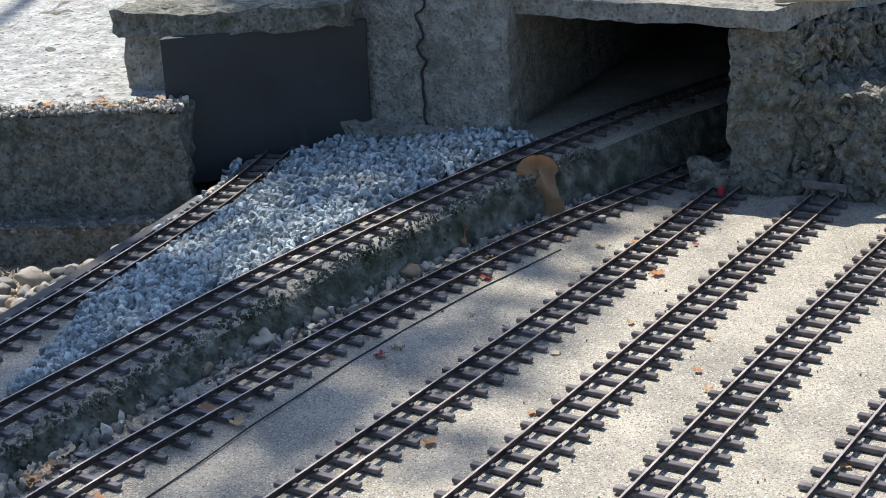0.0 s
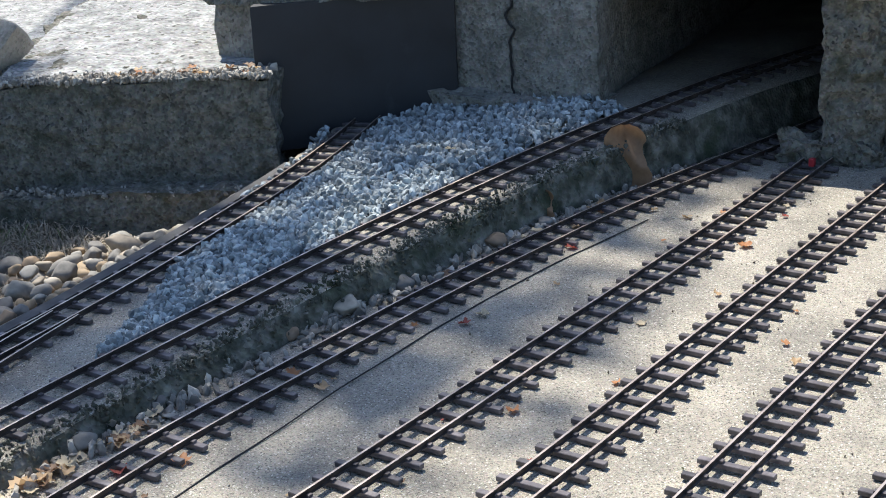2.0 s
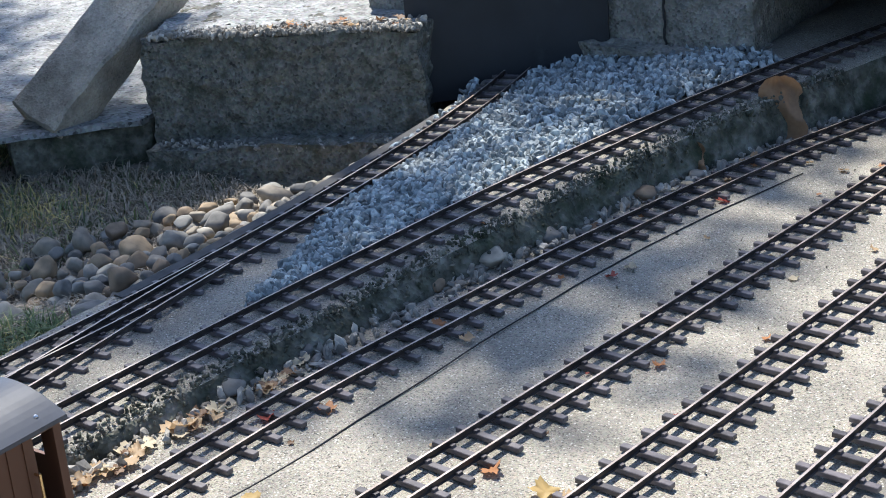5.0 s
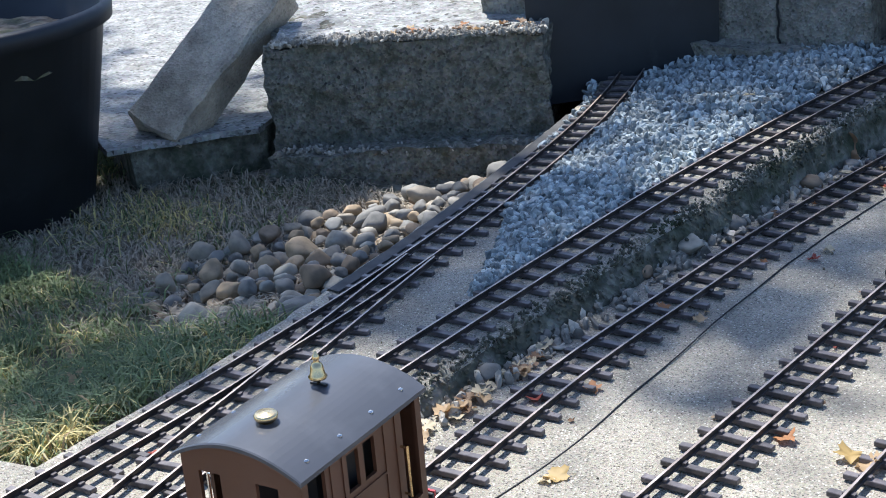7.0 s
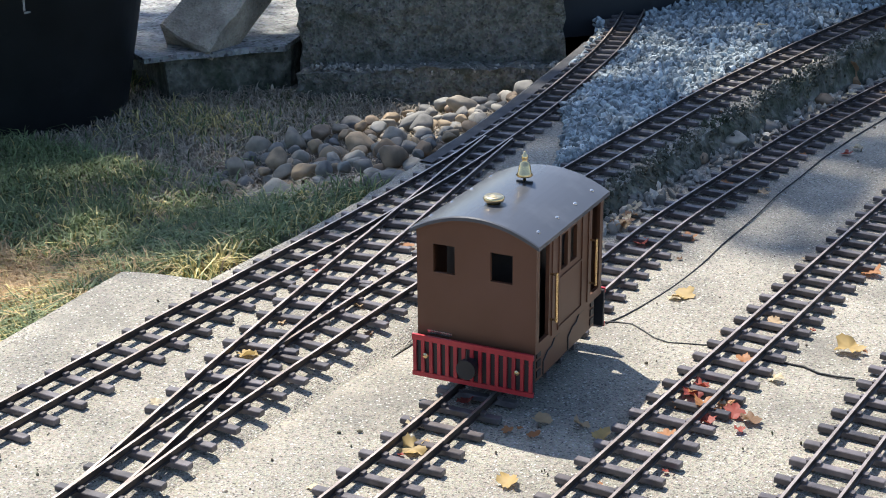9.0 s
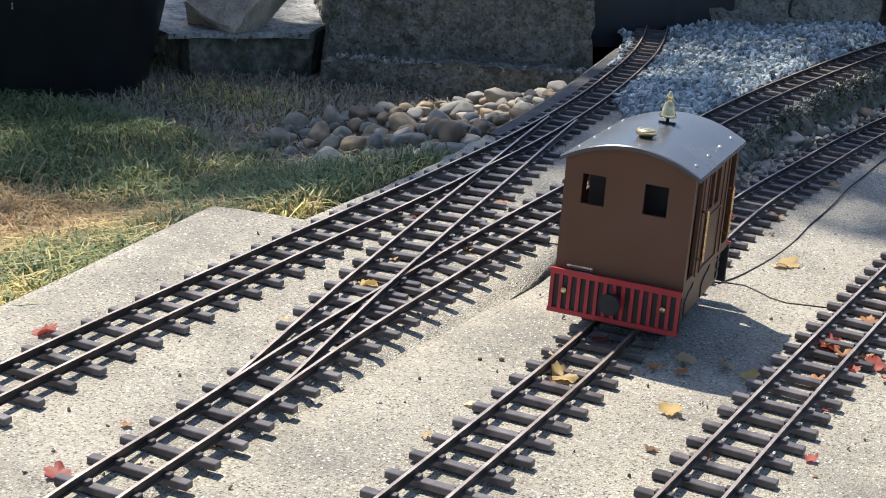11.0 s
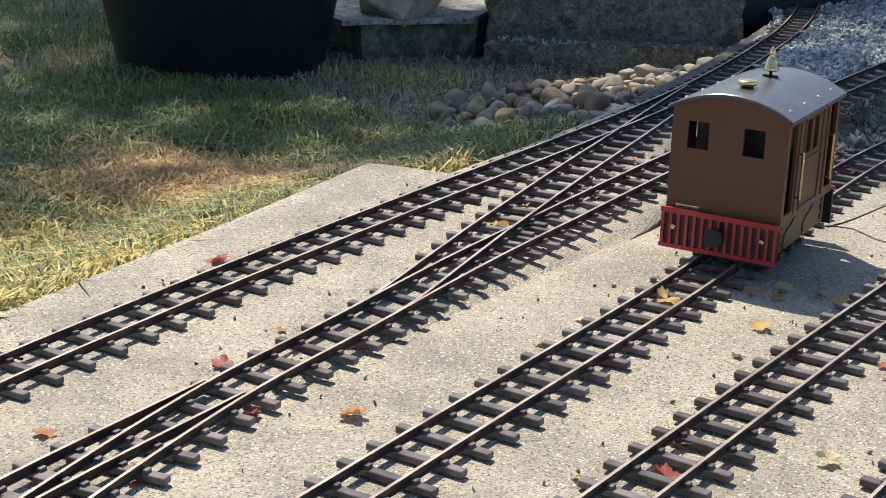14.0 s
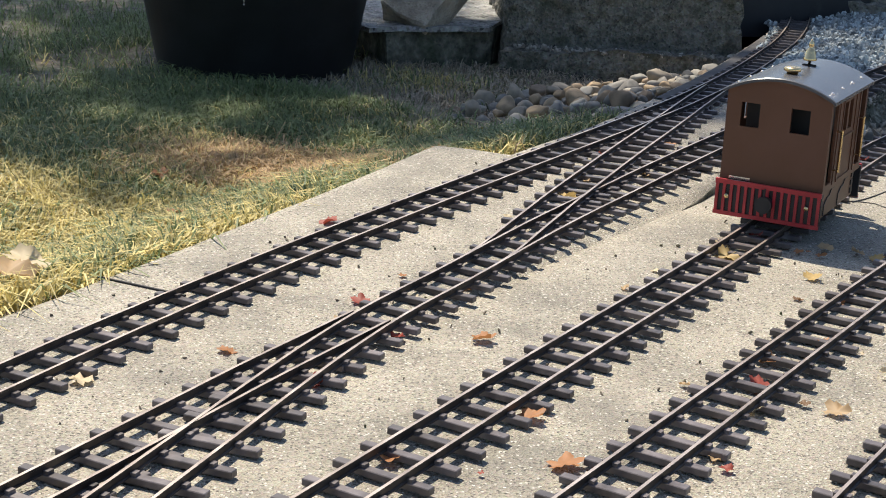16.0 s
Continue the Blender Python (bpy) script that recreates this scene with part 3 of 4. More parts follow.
# ---- the tram locomotive ----
def locomotive(x, y, turn):
    top = new("toy_locomotive")
    tagged(top, "maroon model tram locomotive with a grey curved roof", "toy locomotive")
    W, L, Z0, Z1, RISE = 0.067, 0.19, 0.068, 0.182, 0.021
    T = 0.004

    def arc(px):
        return Z1 + RISE * (1 - (px / W) ** 2)

    def panel(name, pts_out, holes, thick, place, mat, label=""):
        """A flat panel (u, v) with rectangular holes, cut on a grid of their edges."""
        us = sorted({p for h in holes for p in (h[0], h[1])} | set(pts_out[0]))
        bm = bmesh.new()
        low, high = pts_out[1], pts_out[2]
        cells = {}
        for i in range(len(us) - 1):
            vs = sorted({p for h in holes for p in (h[2], h[3])})
            for j in range(len(vs) + 1):
                um, v0 = (us[i] + us[i + 1]) / 2, (vs[j - 1] if j else None)
                v1 = vs[j] if j < len(vs) else None
                vm = ((v0 if v0 is not None else low) + (v1 if v1 is not None else high((us[i] + us[i + 1]) / 2))) / 2
                if any(h[0] < um < h[1] and h[2] < vm < h[3] for h in holes):
                    continue
                quad = [(us[i], v0 if v0 is not None else low), (us[i + 1], v0 if v0 is not None else low),
                        (us[i + 1], v1 if v1 is not None else high(us[i + 1])), (us[i], v1 if v1 is not None else high(us[i]))]
                for d in (0, thick):
                    key = []
                    for u, v in quad:
                        spot = (round(u, 5), round(v, 5), d)
                        if spot not in cells:
                            cells[spot] = bm.verts.new(place(u, v, d))
                        key.append(cells[spot])
                    bm.faces.new(key if d == 0 else key[::-1])
        edges = [e for e in bm.edges if len(e.link_faces) == 1]
        front = {}
        for k, v in cells.items():
            front.setdefault((k[0], k[1]), {})[k[2]] = v
        pair = {}
        for d in front.values():
            if 0 in d and thick in d:
                pair[d[0]] = d[thick]
        for e in edges:
            a, b = e.verts
            if a in pair and b in pair:
                bm.faces.new((a, b, pair[b], pair[a]))
        bmesh.ops.recalc_face_normals(bm, faces=bm.faces[:])
        return part(name, bm, mat, top, label)

    across = list(np.linspace(-W, W, 13))
    windows = [(-0.048, -0.0235, 0.137, 0.168), (0.0165, 0.041, 0.137, 0.168)]
    panel("front_panel", (across, Z0 - 0.004, arc), windows, T, lambda u, v, d: (u, d, v), MAROON)
    panel("rear_panel", (across, Z0 - 0.004, arc), windows, T, lambda u, v, d: (u, L - d, v), MAROON)
    side_holes = [(0.009, 0.034, 0.074, 0.175), (0.067, 0.085, 0.134, 0.172), (0.093, 0.111, 0.134, 0.172), (0.156, 0.181, 0.074, 0.175)]
    for s in (-1, 1):
        side = panel("side_panel", ([T, L - T], Z0 - 0.004, lambda u: Z1), side_holes, T, lambda u, v, d, s=s: (s * (W - d), u, v), MAROON)
        for u0, u1 in ((0.041, 0.0435), (0.059, 0.0615), (0.125, 0.1275), (0.144, 0.1465)):
            part("beading", box(s * W - 0.0012, s * W + 0.0012, u0, u1, 0.07, 0.179), MAROON, side)
        part("beading", box(s * W - 0.0012, s * W + 0.0012, 0.0616, 0.125, 0.125, 0.1275), MAROON, side)
        part("beading", box(s * W - 0.0012, s * W + 0.0012, 0.0616, 0.125, 0.0705, 0.073), MAROON, side)
        for u in (0.038, 0.152):
            bar = tube((s * (W + 0.007), u, 0.088), (s * (W + 0.007), u, 0.142), 0.0016)
            tube((s * W, u, 0.09), (s * (W + 0.007), u, 0.09), 0.0014, bar, 8)
            tube((s * W, u, 0.14), (s * (W + 0.007), u, 0.14), 0.0014, bar, 8)
            part("handrail", bar, BRASS if s > 0 else STEEL, top, "polished brass handrail")
        skirt = box(s * (W - 0.006) - 0.002, s * (W - 0.006) + 0.002, 0.01, L - 0.01, 0.028, 0.0655, 0.0008)
        sk = part("skirt", skirt, MAROON, top, "maroon side skirt with black seams")
        pts = [(0.03, 0.045), (0.042, 0.052), (0.053, 0.053), (0.061, 0.06), (0.074, 0.0605)]
        for o in (0.0, 0.07):
            seam = bmesh.new()
            for (u0, v0), (u1, v1) in zip(pts, pts[1:]):
                tube((s * (W - 0.0038), u0 + o, v0), (s * (W - 0.0038), u1 + o, v1), 0.0011, seam, 6)
            tube((s * (W - 0.0038), 0.03 + o, 0.03), (s * (W - 0.0038), 0.03 + o, 0.045), 0.0011, seam, 6)
            part("seam", seam, BLACK, sk, "thin black seam")
        for u in (0.012, L - 0.024):
            for k in range(3):
                part("step_slot", box(s * (W - 0.0038) - 0.001, s * (W - 0.0038) + 0.001, u, u + 0.01, 0.033 + k * 0.011, 0.0405 + k * 0.011), BLACK, sk, "dark step opening")
    # roof
    bm = bmesh.new()
    R = W + 0.005
    rows = []
    for y_ in (-0.006, -0.0045, L + 0.0045, L + 0.006):
        inner = abs(y_ - L / 2) > L / 2 + 0.005
        ring = []
        for k in range(21):
            px = -R + 2 * R * k / 20
            z = Z1 - 0.002 + RISE * (1 - (px / R) ** 2) + 0.0035 - (0.001 if inner else 0)
            ring.append(bm.verts.new((px, y_, z)))
        for k in range(21):
            px = R - 2 * R * k / 20
            ring.append(bm.verts.new((px, y_, Z1 - 0.004 + RISE * (1 - (px / R) ** 2) + 0.001)))
        rows.append(ring)
    for a, b in zip(rows, rows[1:]):
        for k in range(42):
            bm.faces.new((a[k], a[(k + 1) % 42], b[(k + 1) % 42], b[k]))
    bm.faces.new(rows[0][::-1])
    bm.faces.new(rows[-1])
    bmesh.ops.recalc_face_normals(bm, faces=bm.faces[:])
    roof = part("roof", bm, ROOF, top, "smooth dark grey curved roof")
    for y_ in (0.02, 0.07, 0.12, 0.17):
        for s in (-1, 1):
            px = s * 0.06
            z = Z1 + 0.0015 + RISE * (1 - (px / R) ** 2)
            part("rivet", lathe([(0.0026, 0), (0.0026, 0.0012), (0.0012, 0.0024)], 8, (px, y_, z - 0.001)), STEEL, roof, "small bright rivet")
    crown = Z1 + RISE + 0.001
    part("whistle_cap", lathe([(0.007, 0), (0.0075, 0.003), (0.0105, 0.004), (0.0112, 0.0075), (0.0095, 0.0095), (0.006, 0.0085), (0.003, 0.01)], 20, (0.0, 0.045, crown - 0.0005)), BRASS, roof,
         "round brass roof cap", True)
    bell = lathe([(0.0018, 0.0), (0.0018, 0.007), (0.0085, 0.0075), (0.0092, 0.009), (0.0074, 0.0115), (0.0062, 0.019), (0.0046, 0.0225), (0.0022, 0.0245), (0.0036, 0.027), (0.0034, 0.0305), (0.0016, 0.0325), (0.0012, 0.035)], 18, (0, 0.125, crown))
    part("bell", bell, BRASS, roof, "small brass bell on a bracket", True)
    br = box(-0.009, 0.009, 0.1235, 0.1265, 0, 0.0035)
    br.transform(Matrix.Translation((0, 0, crown - 0.0012)))
    part("bell_bracket", br, BLACK, roof)
    # buffer beams
    for y_, d in ((-0.008, 1), (L + 0.008, -1)):
        y0, y1 = sorted((y_, y_ + 0.004 * d))
        beam = part("buffer_beam", box(-W - 0.002, W + 0.002, y0, y1, 0.022, 0.0665, 0.0008), BLACK, top, "slatted red buffer beam")
        f0, f1 = sorted((y_ - 0.0025 * d, y_ + 0.0005 * d))
        frame_bm = box(-W - 0.002, W + 0.002, f0, f1, 0.062, 0.068)
        box(-W - 0.002, W + 0.002, f0, f1, 0.021, 0.026, 0, frame_bm)
        part("beam_frame", frame_bm, RED, beam, "red painted frame")
        for k in range(15):
            px = -W + 0.001 + (2 * W - 0.002) * k / 14
            part("slat", box(px - 0.0019, px + 0.0019, f0 + 0.0002, f1 - 0.0002, 0.0262, 0.0618), RED, beam, "narrow red slat")
        for s in (-1, 1):
            part("bolt", lathe([(0.003, 0), (0.003, 0.002), (0.001, 0.003)], 8, (0, 0, 0)), BRASS, beam, "small brass bolt").matrix_basis = pose(s * 0.052, f0 - 0.001 if d > 0 else f1 + 0.001, 0.047, 90 * d)
        cp = tube((0.0, y_ - 0.001 * d, 0.045), (0.0, y_ - 0.012 * d, 0.045), 0.008, None, 14)
        tube((0.0, y_ - 0.011 * d, 0.045), (0.0, y_ - 0.017 * d, 0.045), 0.0108, cp, 20)
        tube((0.0, y_ - 0.014 * d, 0.055), (0.0, y_ - 0.014 * d, 0.066), 0.001, cp, 6)
        part("coupler", cp, BLACK, beam, "round black coupling buffer")
    part("number_bar", box(-0.055, -0.027, -0.0012, 0.0, 0.0675, 0.0715), STEEL, top, "thin white plate above the beam")
    # Black box added behind the windows to paint the shade in the cab.
    part("cab_shade_box", box(-0.052, 0.052, 0.04, L - 0.04, 0.0632, 0.176), BLACK, top, "solid black box standing in for the shaded inside of the cab")
    part("floor", box(-W + 0.008, W - 0.008, 0.004, L - 0.004, 0.058, 0.063), BLACK, top)
    part("chassis", box(-0.03, 0.03, 0.02, L - 0.02, 0.024, 0.058, 0.002), BLACK, top)
    for y_ in (0.05, 0.14):
        for s in (-1, 1):
            wh = tube((s * 0.021, y_, 0.0255), (s * 0.0262, y_, 0.0255), 0.0135, None, 24)
            tube((s * 0.0195, y_, 0.0255), (s * 0.021, y_, 0.0255), 0.015, wh, 24)
            part("wheel", wh, RAIL, top, "dark metal wheel")
    top.matrix_basis = pose(x, y, 0.0015, 0, 0, turn)
    return top


LOCO_Y = -0.88
locomotive(TRACK_B(LOCO_Y), LOCO_Y, -math.degrees(math.atan((TRACK_B(LOCO_Y + 0.19) - TRACK_B(LOCO_Y)) / 0.19)))


def buffer_stop(x, y):
    top = new("buffer_stop")
    tagged(top, "small black buffer stop at the end of a track", "buffer stop")
    for s in (-1, 1):
        part("post", box(x + s * 0.0225 - 0.003, x + s * 0.0225 + 0.003, y, y + 0.008, 0.001, 0.034, 0.0006), PLASTIC, top)
    part("crossbar", box(x - 0.04, x + 0.04, y - 0.006, y - 0.0005, 0.026, 0.04, 0.001), PLASTIC, top)


buffer_stop(TRACK_D(1.14), 1.14)
tagged(part("marker_block", box(TRACK_C(1.1) - 0.005, TRACK_C(1.1) + 0.005, 1.09, 1.1, 0.007, 0.022, 0.001), RED), "small red block standing between the rails", "marker")


# ---- loose stones ----
def stone_mesh(seed, flat=0.6, levels=3, jag=0.3):
    bm = bmesh.new()
    bmesh.ops.create_icosphere(bm, subdivisions=levels, radius=1)
    off = Vector((seed * 3.1, seed * 1.3, seed * 7.7))
    for v in bm.verts:
        v.co *= 1 + jag * noise.noise(v.co * 0.9 + off) + jag * 0.35 * noise.noise(v.co * 2.2 + off)
    # worn flats, as on broken river stone
    cut = random.Random(int(seed * 97) + 5)
    for _ in range(7):
        d = Vector((cut.gauss(0, 1), cut.gauss(0, 1), cut.gauss(0, 1))).normalized()
        h = cut.uniform(0.6, 0.85)
        for v in bm.verts:
            over = v.co.dot(d) - h
            if over > 0:
                v.co -= d * over * 0.85
    for v in bm.verts:
        v.co.z *= flat
    me = bpy.data.meshes.new("pebble")
    bm.to_mesh(me)
    bm.free()
    me.materials.append(PEBBLE)
    me.polygons.foreach_set("use_smooth", [True] * len(me.polygons))
    return me


def pebbles():
    rng = random.Random(4)
    shapes = [stone_mesh(k, rng.uniform(0.6, 0.85)) for k in range(20)]
    for count, gap, rise in ((300, 0.9, 0.0), (135, 1.2, 0.02)):
        placed, tries = [], 0
        while len(placed) < count and tries < 16000:
            tries += 1
            s = rng.random()
            # a strip along the track's edge that widens towards the grass
            y = -0.25 + s * 0.84
            edge = BANK_EDGE(y) - 0.04 - rise
            wide = edge - 1.4 * rise - float(np.interp(y, [-0.27, -0.2, -0.07, 0.03, 0.15, 0.24, 0.33, 0.41, 0.46, 0.6], [-1.0, -1.17, -1.19, -1.18, -1.15, -1.11, -1.07, -1.02, -0.95, -0.93]))
            x = edge - rng.random() * wide
            if wide < 0 or y > 0.57 or (rise and not 0.1 < s < 0.75):
                continue
            r = rng.choice((rng.uniform(0.011, 0.018), rng.uniform(0.017, 0.029)))
            if any((x - a) ** 2 + (y - b) ** 2 < (gap * (r + c)) ** 2 for a, b, c in placed):
                continue
            placed.append((x, y, r))
            ob = new("pebble", rng.choice(shapes))
            ob.matrix_basis = Matrix.LocRotScale((x, y, height_earth(x, y) + r * 0.4 + rise), Euler((rng.uniform(-0.4, 0.4), rng.uniform(-0.4, 0.4), rng.uniform(0, 6.3))),
                                                 (r * rng.uniform(1.0, 1.35), r * rng.uniform(0.8, 1.05), r * rng.uniform(0.95, 1.3)))
            tagged(ob, "smooth rounded river pebble heaped beside the track", "pebble", "pebbles beside the track")


pebbles()


def chips(name, count, where, size, mat, label, seed, lift):
    """Many small broken stones in one mesh."""
    rng = np.random.default_rng(seed)
    bm = bmesh.new()
    bmesh.ops.create_icosphere(bm, subdivisions=1, radius=1)
    base = np.array([v.co[:] for v in bm.verts])
    tris = np.array([[v.index for v in f.verts] for f in bm.faces])
    bm.free()
    verts, faces = [], []
    made = 0
    while made < count:
        x, y, z = where(rng)
        if x is None:
            continue
        r = rng.uniform(*size)
        shape = base * (1 + rng.normal(0, 0.14, (len(base), 1))) * (r * rng.uniform(0.9, 1.7), r * rng.uniform(0.6, 1.0), r * rng.uniform(0.4, 0.75))
        turn = np.array(Euler(rng.uniform(-3, 3, 3)).to_matrix())
        verts.append(shape @ turn.T + (x, y, z + rng.uniform(*lift)))
        faces.append(tris + made * len(base))
        made += 1
    ob = pydata(name, np.concatenate(verts).tolist(), np.concatenate(faces).tolist(), mat)
    return tagged(ob, label, name.replace("_", " "), kind="stuff")


def gravel_place(rng):
    y = rng.uniform(-0.17, 1.06)
    left, right = LINE_2(y) + 0.03, LINE_1(y) - 0.04
    t = min(1, (y + 0.17) / 0.3)
    left = right - (right - left) * (0.12 + 0.88 * t)
    left = min(left, right - 0.01)
    s = rng.random()
    x = left + (right - left) * s
    heap = 0.03 * math.sin(math.pi * s) ** 0.8 * min(1, t) * (0.4 + 0.6 * min(1, max(0, y)))
    return x, y, height_left(x, y) + heap * (0.7 + 0.3 * rng.random())


def gravel_bed():
    """A bed under the stones, so that no floor shows between them; its dark colour paints the shaded gaps."""
    ys = steps(-0.1, 1.07, 0.05)
    verts, faces = [], []
    for y in ys:
        left, right = LINE_2(y) + 0.05, LINE_1(y) - 0.05
        t = min(1, (y + 0.17) / 0.3)
        left = min(right - (right - left) * (0.12 + 0.88 * t), right - 0.01)
        for k in range(9):
            s = k / 8
            x = left + (right - left) * s
            verts.append((x, y, height_left(x, y) + 0.026 * math.sin(math.pi * s) ** 0.8 * t * (0.4 + 0.6 * min(1, max(0, y)))))
    for j in range(len(ys) - 1):
        for k in range(8):
            faces.append((j * 9 + k, j * 9 + k + 1, (j + 1) * 9 + k + 1, (j + 1) * 9 + k))
    tagged(pydata("gravel_bed", verts, faces, BLOCK, smooth=True), "bed under the loose stones, coloured dark for the shaded gaps", "gravel", kind="structure")


gravel_bed()
chips("gravel", 6400, gravel_place, (0.005, 0.0108), GRAVEL, "broken blue-grey ballast stones heaped between two tracks", 1, (0.0, 0.007))


def verge_place(rng):
    y = rng.uniform(0.42, 0.92)
    x = LINE_2(y) - rng.uniform(0.035, 0.06) - 0.25 * max(0, y - 0.72)
    return x, y, height_left(x, y)


chips("gravel", 90, verge_place, (0.004, 0.009), GRAVEL, "grey ballast stones beside the curving track", 8, (0.0, 0.006))


def rim_place(rng):
    s = rng.random()
    k = rng.random()
    if k < 0.62:
        d = abs(rng.normal(0, 0.03)) - 0.004
        return -1.395 + 0.468 * s - 0.5 * d, 0.42 + 0.284 * s + 0.86 * d, 0.172
    if k < 0.72:
        # along the rim of the curved footing, where pale crumbs paint a lit edge
        x, y = float(np.interp(s, [0, 0.25, 0.55, 0.85, 1], [-1.37, -1.27, -1.115, -0.975, -0.9])), float(np.interp(s, [0, 0.25, 0.55, 0.85, 1], [0.385, 0.413, 0.483, 0.578, 0.66]))
        return x + rng.normal(0, 0.008), y + abs(rng.normal(0, 0.02)), -0.034
    return 0.12 + 0.8 * s, 1.19 + abs(rng.normal(0, 0.05)), 0.18 + 0.045 * s


# Crumbled aggregate whose pale colour also gives the rims their sunlit brightness.
chips("rubble", 2600, rim_place, (0.0016, 0.007), CRUMB, "pale crumbling aggregate that also lightens the sunlit top edges of the blocks", 9, (-0.002, 0.004))


def face_place(rng):
    if rng.random() < 0.35:
        s = rng.random()
        return 0.1 + 0.085 * s + rng.normal(0, 0.006), 1.16 + 0.26 * s, rng.uniform(0.16, 0.3)
    x = 0.11 + 0.85 * rng.random() ** 1.5
    z = rng.uniform(-0.01, 0.19)
    return x, 1.178 + 0.02 * (z / 0.19) + rng.normal(0, 0.004), z


chips("rubble", 620, face_place, (0.007, 0.021), BLOCK, "dark broken stones bedded in the rough wall face", 19, (-0.003, 0.003))


def rubble_place(rng):
    y = rng.uniform(-0.64, 1.0)
    x = WALL_TOP(y) + rng.uniform(0.012, 0.05)
    return x, y, 0.001


chips("rubble", 460, rubble_place, (0.003, 0.0095), CRUMB, "crumbs of concrete and small stones along the foot of the bank", 2, (0, 0.004))


def moss_place(rng):
    y = rng.uniform(-0.62, 1.05)
    x = WALL_TOP(y) + rng.normal(-0.006, 0.012)
    return x, y, height_left(min(x, WALL_TOP(y)), y) - max(0, x - WALL_TOP(y)) * 1.2


chips("moss", 2200, moss_place, (0.0014, 0.0042), MOSSY_SHADED, "dark moss and crumbs along the top of the bank", 7, (-0.003, 0.003))

for x, y, r in ((-0.345, -0.326, 0.016), (-0.33, 0.16, 0.022), (-0.315, 0.28, 0.016), (-0.34, 0.05, 0.013), (-0.29, 0.5, 0.018), (-0.345, -0.2, 0.012), (-0.27, 0.62, 0.014)):
    ob = new("stone", stone_mesh(x * 31 + y * 7, 0.7))
    ob.matrix_basis = Matrix.LocRotScale((x, y, r * 0.5), Euler((0.2, 0.1, x * 40)), (r * 1.25, r, r))
    tagged(ob, "grey stone lying at the foot of the bank", "stone", "stones at the foot of the bank")


def yard_place(rng):
    x, y = rng.uniform(-0.35, 0.6), rng.uniform(-2.2, 1.1)
    return x, y, 0.0


chips("grit", 330, yard_place, (0.001, 0.0026), EARTH, "dark grit and crumbs scattered on the slab", 3, (0, 0.001))


def left_grit(rng):
    y = rng.uniform(-1.9, -0.2)
    x = rng.uniform(-0.66, -0.38)
    return x, y, height_left(x, y)


chips("grit", 130, left_grit, (0.001, 0.0024), EARTH, "dark grit scattered on the raised slab", 5, (0, 0.001))


# ---- grass ----
def blades(name, count, where, size, mat, label, seed):
    rng = np.random.default_rng(seed)
    verts, faces = [], []
    k = 0
    while k < count:
        x, y, z, tall = where(rng)
        if x is None:
            continue
        h, w = rng.uniform(*size) * tall, rng.uniform(0.0008, 0.0019)
        a, lean = rng.uniform(0, 6.283), rng.uniform(0.4, 2.0)
        dx, dy = math.cos(a), math.sin(a)
        px, py = -dy * w, dx * w
        b = len(verts)
        m = 0.55
        verts += [(x - px, y - py, z), (x + px, y + py, z), (x - px * 0.8 + dx * lean * h * 0.35, y - py * 0.8 + dy * lean * h * 0.35, z + h * m),
                  (x + px * 0.8 + dx * lean * h * 0.35, y + py * 0.8 + dy * lean * h * 0.35, z + h * m), (x + dx * lean * h, y + dy * lean * h, z + h * max(0.12, 1.0 - 0.42 * lean))]
        faces += [(b, b + 1, b + 3, b + 2), (b + 2, b + 3, b + 4)]
        k += 1
    return tagged(pydata(name, verts, faces, mat), label, "grass", kind="stuff")


def lawn(x, y):
    """How thickly green grass grows at a place, from 0 to 1."""
    if x > (SLAB_EDGE(y) if y < -0.74 else BANK_EDGE(y)) - 0.01:
        return 0
    if (x + 1.83) ** 2 + y ** 2 < 0.05:
        return 0
    if y > 0.42 + (x + 1.4) * 0.3 and x > -1.7:
        return 0
    dry = 0.5 + 0.8 * noise.noise((x * 2.2, y * 2.2, 8.0)) + 0.7 * noise.noise((x * 9, y * 9, 2.0))
    d = math.hypot((x + 1.15) / 0.3, (y + 0.78) / 0.15)
    return min(1, max(0.08, dry)) * (0.22 if d < 1 else 1) * (0 if y > -0.3 and x > BANK_EDGE(y) - 0.4 else 0.03 if y > -0.22 - 0.1 * (x + 1.2) and x > -1.7 else 1)


# Green is thinned below y -1.06 to paint the yellow of sunlit grass.
def green_place(rng):
    x, y = -0.7 - abs(rng.normal(0, 0.9)), rng.uniform(-2.3, 0.9)
    if x < -3.2 or rng.random() > lawn(x, y) * (0.4 if y < -1.06 else 1):
        return None, 0, 0, 0
    return x, y, height_earth(x, y) - 0.002, 1.0


# Straw is thick in the sunlit part and sparse in the shade, colouring both.
def straw_place(rng):
    x, y = -0.7 - abs(rng.normal(0, 0.7)), rng.uniform(-2.3, 0.6)
    g = lawn(x, y)
    if y > -0.22 and x > -1.7 and (x > BANK_EDGE(y) - 0.45 or rng.random() < 0.98):
        return None, 0, 0, 0
    if x < -3 or g == 0 or rng.random() < g * (0.8 if y > -1.06 else 0.2) or (y > -0.66 and rng.random() < 0.82):
        return None, 0, 0, 0
    return x, y, height_earth(x, y), 1.0


blades("grass", 62000, green_place, (0.018, 0.062), GRASS, "short green lawn grass beside the slab", 11)
blades("straw", 40000, straw_place, (0.014, 0.055), STRAW, "dry straw-coloured grass in the lawn, thicker to yellow its sunlit part", 12)


